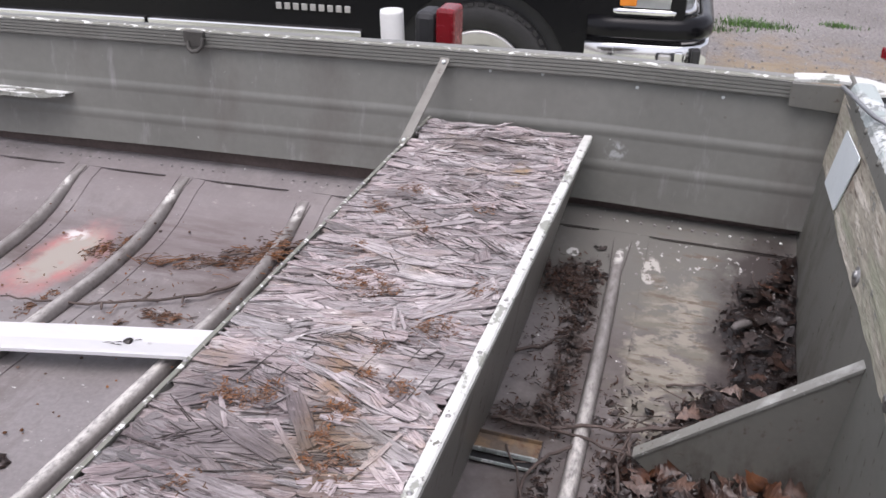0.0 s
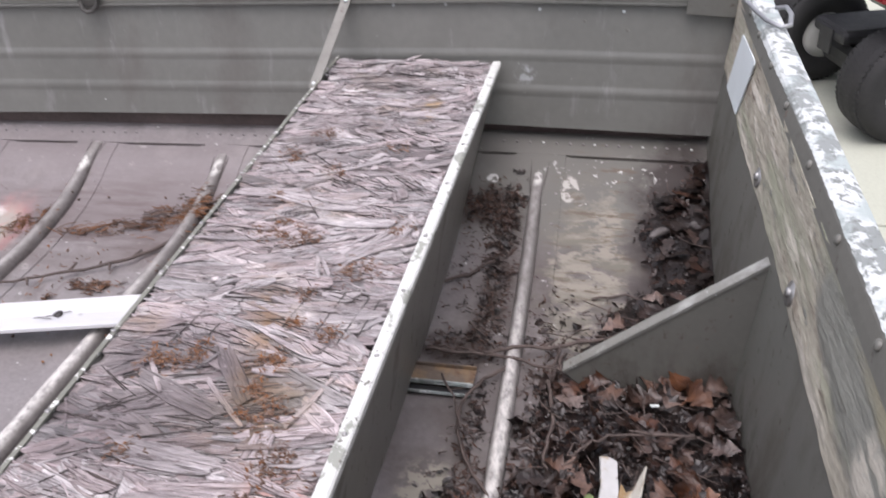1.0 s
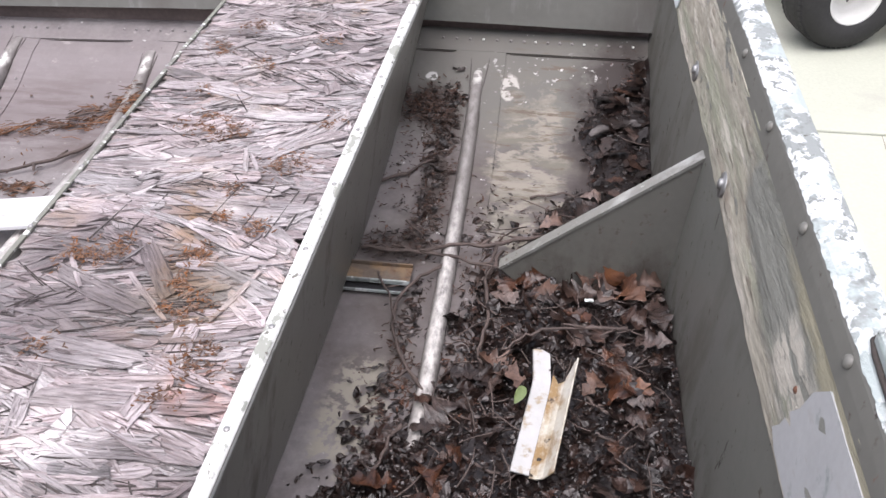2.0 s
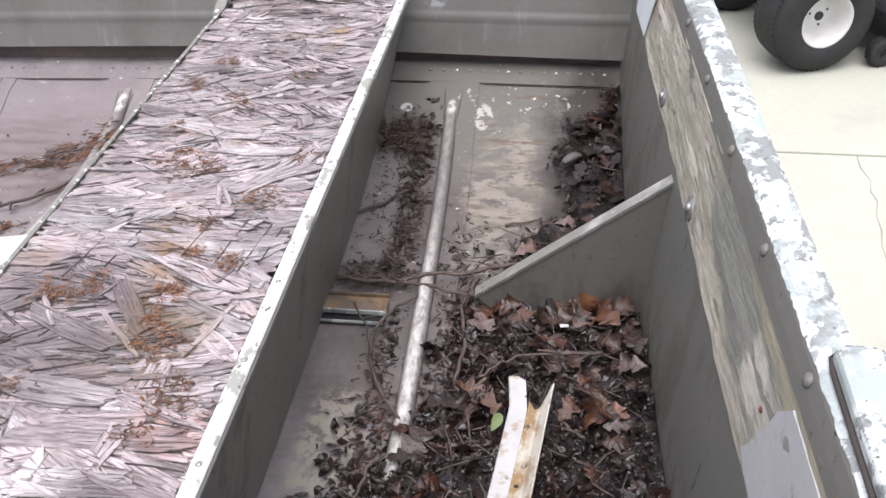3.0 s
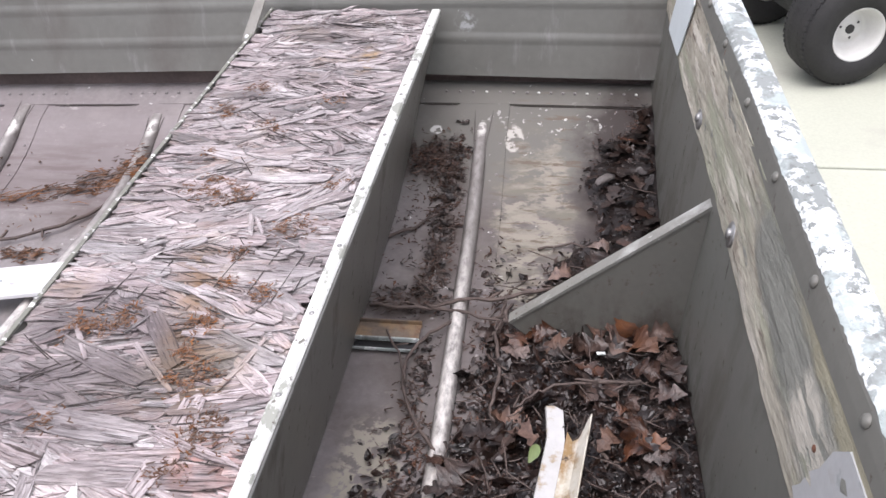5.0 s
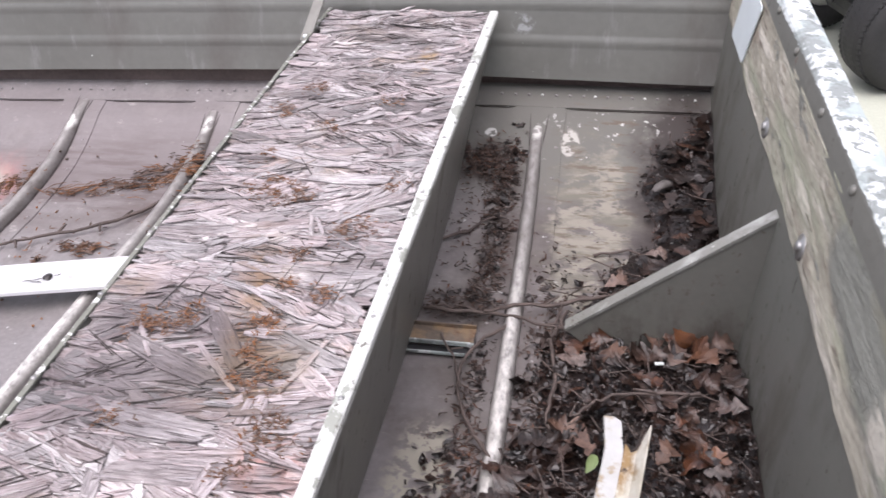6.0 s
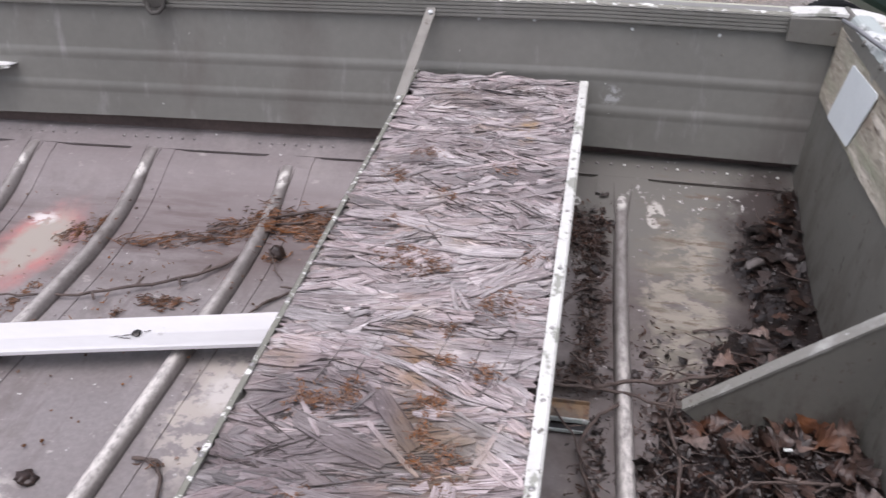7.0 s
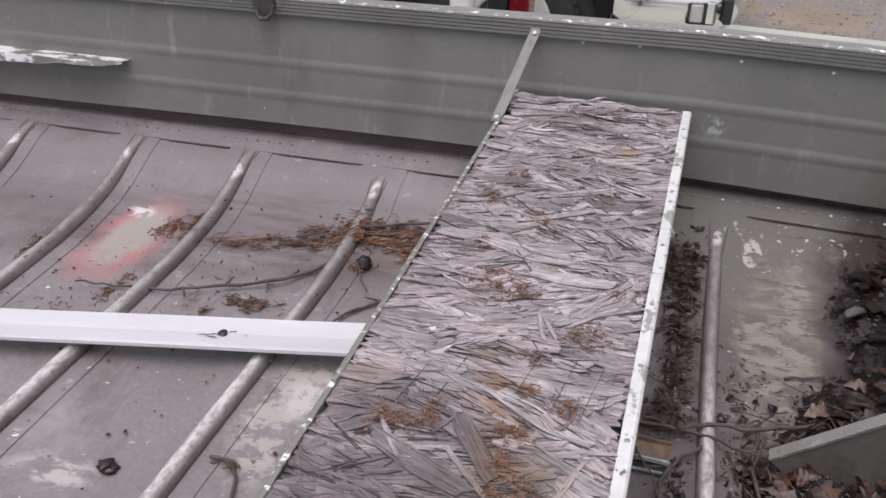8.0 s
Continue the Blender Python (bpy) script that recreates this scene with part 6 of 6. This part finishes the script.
part("lamp_trim", wrap([(-0.02, -0.085), (0.008, -0.083), (0.010, -0.058), (0.0, -0.050), (-0.03, -0.050)], 0.14, -0.29, 0.08), M_CHROME, truck, "chrome strip under the headlamp", True)
hl = part("headlamp", wrap([(-0.03, -0.048), (0.004, -0.046), (0.006, 0.10), (-0.03, 0.10)], 0.13, -0.20, 0.07), M_GLASS, truck, "clear headlamp", True)
part("turn_signal", box((-0.265, TYS - 0.012, -0.040), (-0.19, TYS + 0.01, 0.09), 0.006), M_AMBER, hl, "amber turn signal")
part("grille", box((0.03, TYS + 0.35, -0.08), (0.06, TYF - 0.35, 0.13), 0.01), M_TRIM, truck, "black grille")
part("air_dam", box((-0.38, TYS + 0.06, GZ + 0.22), (0.05, TYF - 0.06, -0.33), 0.02), M_TRIM, truck)
part("running_board", box((-3.4, TYS - 0.075, -0.372), (-1.46, TYS + 0.02, -0.335), 0.010, None), M_TRIM, truck, "black running board")
for x0, x1 in ((-3.4, -2.56), (-2.545, -1.46)):
    part("side_strip", box((x0, TYS - 0.030, -0.259), (x1, TYS + 0.002, -0.226), 0.008), M_CHROME, truck, "bright side strip")
for k in range(9):
    x = -1.885 + 0.0425 * k
    part("letter_bar", box((x, TYS - 0.006, -0.150), (x + 0.028, TYS + 0.002, -0.118), 0.003), M_ALLOY, truck, "silver bar of unreadable lettering")
truck.matrix_basis = Matrix.Translation((WX1, TYS, 0)) @ Matrix.Rotation(radians(7.5), 4, "Z") @ Matrix.Translation((-WX1, -TYS, 0))
part("axle", box((WX1 - 0.05, TYS + 0.15, WZ - 0.06), (WX1 + 0.05, TYF - 0.15, WZ + 0.06), 0.02), M_TRIM, truck)


# ---- riding mower ----
mower = thing("riding_mower", "dark green riding lawn mower with white wheel rims on concrete", "mower")
MW = Vector((1.287, 2.150, 0))
AX = Vector((0.33, -0.944, 0)).normalized()      # outwards from the nearer rear wheel
FW = Vector((0.944, 0.33, 0))
YAW = math.degrees(math.atan2(FW.y, FW.x))


def mower_frame(f, s, z):
    """f: ahead of the rear axle, s: to the nearer side from the middle, z: over ground."""
    mid = MW - AX * 0.345
    return mid + FW * f + AX * s + Vector((0, 0, GZ + z))


def wheel(f, s, r, w, rim_r, out, paint=M_RIM, look_="white painted rim"):
    c = mower_frame(f, s, r)
    mm = Matrix.Translation(c) @ pose(0, 0, 0, 90 if out > 0 else -90, 0, 0).to_3x3().to_4x4()
    mm = Matrix.Translation(c) @ Matrix.Rotation(radians(YAW), 4, "Z") @ Matrix.Rotation(radians(90 * out), 4, "X")
    h = w / 2
    ty = part("tyre", lathe([(rim_r, -h * 0.85), (rim_r * 1.08, -h), (r * 0.80, -h * 1.04), (r * 0.94, -h * 0.86), (r, -h * 0.5), (r * 1.005, 0), (r, h * 0.5), (r * 0.94, h * 0.86), (r * 0.80, h * 1.04), (rim_r * 1.08, h), (rim_r, h * 0.85), (rim_r, -h * 0.85)], mm, 56), M_TYRE, mower, "black turf tyre", True)
    rm = part("rim", lathe([(0.001, h * 0.34), (0.018, h * 0.34), (rim_r * 0.42, h * 0.30), (rim_r * 0.52, h * 0.22), (rim_r * 0.68, h * 0.20), (rim_r * 0.78, h * 0.34), (rim_r * 0.84, h * 0.55), (rim_r * 0.90, h * 0.60), (rim_r * 0.92, h * 0.85), (rim_r * 1.0, h * 0.92), (rim_r * 1.06, h * 1.0), (rim_r * 1.08, h * 0.9), (rim_r * 1.0, -h * 0.85), (0.02, -h * 0.8)], mm, 40), paint, ty, look_, True)
    part("hub_hole", lathe([(0.001, h * 0.37), (0.019, h * 0.37), (0.020, h * 0.2)], mm, 20), M_TRIM, rm, "dark hub")
    for a in (40, 160, 280):
        q = mm @ Matrix.Translation((rim_r * 0.42 * math.cos(radians(a)), rim_r * 0.36 * math.sin(radians(a)), h * 0.33))
        part("bolt_hole", lathe([(0.001, 0.001), (0.005, 0.001), (0.005, -0.002)], q, 10), M_TRIM, rm)
    # shallow turf lugs
    lug = bmesh.new()
    n = int(2 * math.pi * r / 0.024)
    for row, off in ((-0.62, 0), (-0.22, 0.5), (0.22, 0), (0.62, 0.5)):
        rr = r * (1.0 if abs(row) < 0.4 else 0.985)
        for k in range(n):
            a = 2 * math.pi * (k + off) / n
            q = mm @ Matrix.Rotation(a, 4, "Z") @ Matrix.Translation((rr, 0, row * h)) @ pose(0, 0, 0, 18 if row > 0 else -18)
            add_box(lug, (-0.006, -0.0072, -h * 0.13), (0.0014, 0.0072, h * 0.13), 0.0, q)
    part("tread", lug, M_TYRE, ty)
    return ty


wheel(0, 0.345, 0.222, 0.21, 0.103, 1)
wheel(0, -0.345, 0.222, 0.21, 0.103, -1)
wheel(1.25, 0.33, 0.18, 0.14, 0.08, 1)
wheel(1.25, -0.33, 0.18, 0.14, 0.08, -1)


def mbox(name, lo, hi, bev, material, label=""):
    m = Matrix.Translation(mower_frame(0, 0, 0)) @ Matrix.Rotation(radians(YAW), 4, "Z")
    return part(name, box((lo[0], -hi[1], lo[2]), (hi[0], -lo[1], hi[2]), bev, m), material, mower, label)


mbox("axle_housing", (-0.06, -0.20, 0.15), (0.10, 0.20, 0.29), 0.05, M_TRIM, "dark gearbox and axle")
mbox("hitch_plate", (-0.15, -0.05, 0.25), (-0.138, 0.05, 0.36), 0.005, M_TRIM, "black hitch plate")
mbox("chassis", (-0.14, -0.13, 0.31), (1.45, 0.13, 0.37), 0.02, M_TRIM)
rear = mbox("rear_fender", (-0.17, -0.44, 0.535), (0.38, 0.44, 0.66), 0.05, M_GREEN, "dark green rear fender")
m_ = Matrix.Translation(mower_frame(0, 0, 0)) @ Matrix.Rotation(radians(YAW), 4, "Z")
for s in (-0.36, 0.36):
    part("tail_lamp", box((-0.182, s - 0.05, 0.57), (-0.165, s + 0.05, 0.62), 0.008, m_), M_RED, rear, "red tail lamp")
mbox("seat", (-0.10, -0.22, 0.64), (0.30, 0.22, 0.72), 0.03, M_TRIM, "black seat")
mbox("seat_back", (-0.16, -0.22, 0.70), (-0.08, 0.22, 1.0), 0.03, M_TRIM, "black seat back")
mbox("hood", (0.66, -0.24, 0.36), (1.55, 0.24, 0.86), 0.06, M_GREEN, "green hood")
mbox("dash", (0.55, -0.2, 0.36), (0.68, 0.2, 0.95), 0.03, M_TRIM)
part("steering_wheel", lathe([(0.15, 0.012), (0.165, 0.022), (0.18, 0.012), (0.165, 0.0), (0.15, 0.012)], m_ @ Matrix.Translation((0.52, 0, 1.0)) @ Matrix.Rotation(radians(-25), 4, "Y"), 32), M_TRIM, mower, "", True)
mbox("deck", (0.28, -0.52, 0.09), (0.98, 0.50, 0.22), 0.04, M_TRIM, "dark mowing deck")
wheel(0.285, 0.44, 0.062, 0.05, 0.024, 1, M_TRIM, "grey plastic hub")


# ---- gravel stones and weeds past the slab ----
rng = random.Random(21)
bm = bmesh.new()
for k in range(2600):
    x, y = rng.uniform(-0.2, 4.6), 4.27 + rng.random() ** 1.5 * 5.5
    r = rng.uniform(0.004, 0.013)
    m = pose(x, y, GZ - 0.03 + r * 0.2, rng.uniform(0, 90), rng.uniform(0, 90), rng.uniform(0, 360)) @ Matrix.Diagonal((1.2, 1, 0.7, 1))
    loft(bm, [[m @ Vector((r * f * math.cos(a), r * f * math.sin(a), zz * r)) for a in (0.2, 1.4, 2.5, 3.7, 5.1)] for f, zz in ((0.5, -0.8), (1.0, 0.0), (0.55, 0.75))], True, True)
ob = mesh_ob("gravel_stones", bm, M_STONE)
tagged(ob, "loose grey crushed gravel stones past the concrete", "gravel", kind="stuff")
for gx, gy, n, sp in ((0.38, 5.85, 700, 0.13), (1.02, 6.05, 200, 0.07), (0.15, 5.6, 160, 0.10)):
    bm = bmesh.new()
    for k in range(n):
        x, y = gx + rng.gauss(0, sp), gy + rng.gauss(0, sp * 0.5)
        h, a = rng.uniform(0.012, 0.045), rng.uniform(0, 6.28)
        lean = Vector((math.cos(a), math.sin(a), 0)) * h * rng.uniform(0.2, 0.7)
        w = Vector((-math.sin(a), math.cos(a), 0)) * 0.004
        p = Vector((x, y, GZ - 0.032))
        v = [bm.verts.new(q) for q in (p - w, p + w, p + lean * 0.4 + Vector((0, 0, h * 0.6)) + w * 0.7, p + lean * 0.4 + Vector((0, 0, h * 0.6)) - w * 0.7, p + lean + Vector((0, 0, h)))]
        bm.faces.new(v[:4])
        bm.faces.new((v[3], v[2], v[4]))
    ob = mesh_ob("grass_tuft", bm, M_GRASS)
    tagged(ob, "small tuft of green grass growing in the gravel", "grass", kind="stuff")
# crack in the slab
bm = bmesh.new()
pts = ((1.328, 1.385), (1.322, 1.30), (1.335, 1.22), (1.318, 1.15), (1.325, 1.09), (1.300, 1.0), (1.296, 0.92), (1.276, 0.84), (1.27, 0.76), (1.245, 0.6), (1.25, 0.45), (1.21, 0.2), (1.19, -0.1))
rows = []
for i, (x, y) in enumerate(pts):
    w = 0.0011 + 0.0007 * math.sin(i * 2.3)
    rows.append([(x - w, y, GZ + 0.0012), (x + w, y, GZ + 0.0012), (x + w, y, GZ - 0.002), (x - w, y, GZ - 0.002)])
M_CRACK = mat("dark_crack", (0.28, 0.26, 0.215), (0.22, 0.20, 0.17), 0.95)
part("crack", loft(bm, rows, True, True), M_CRACK, driveway, "thin wandering crack")
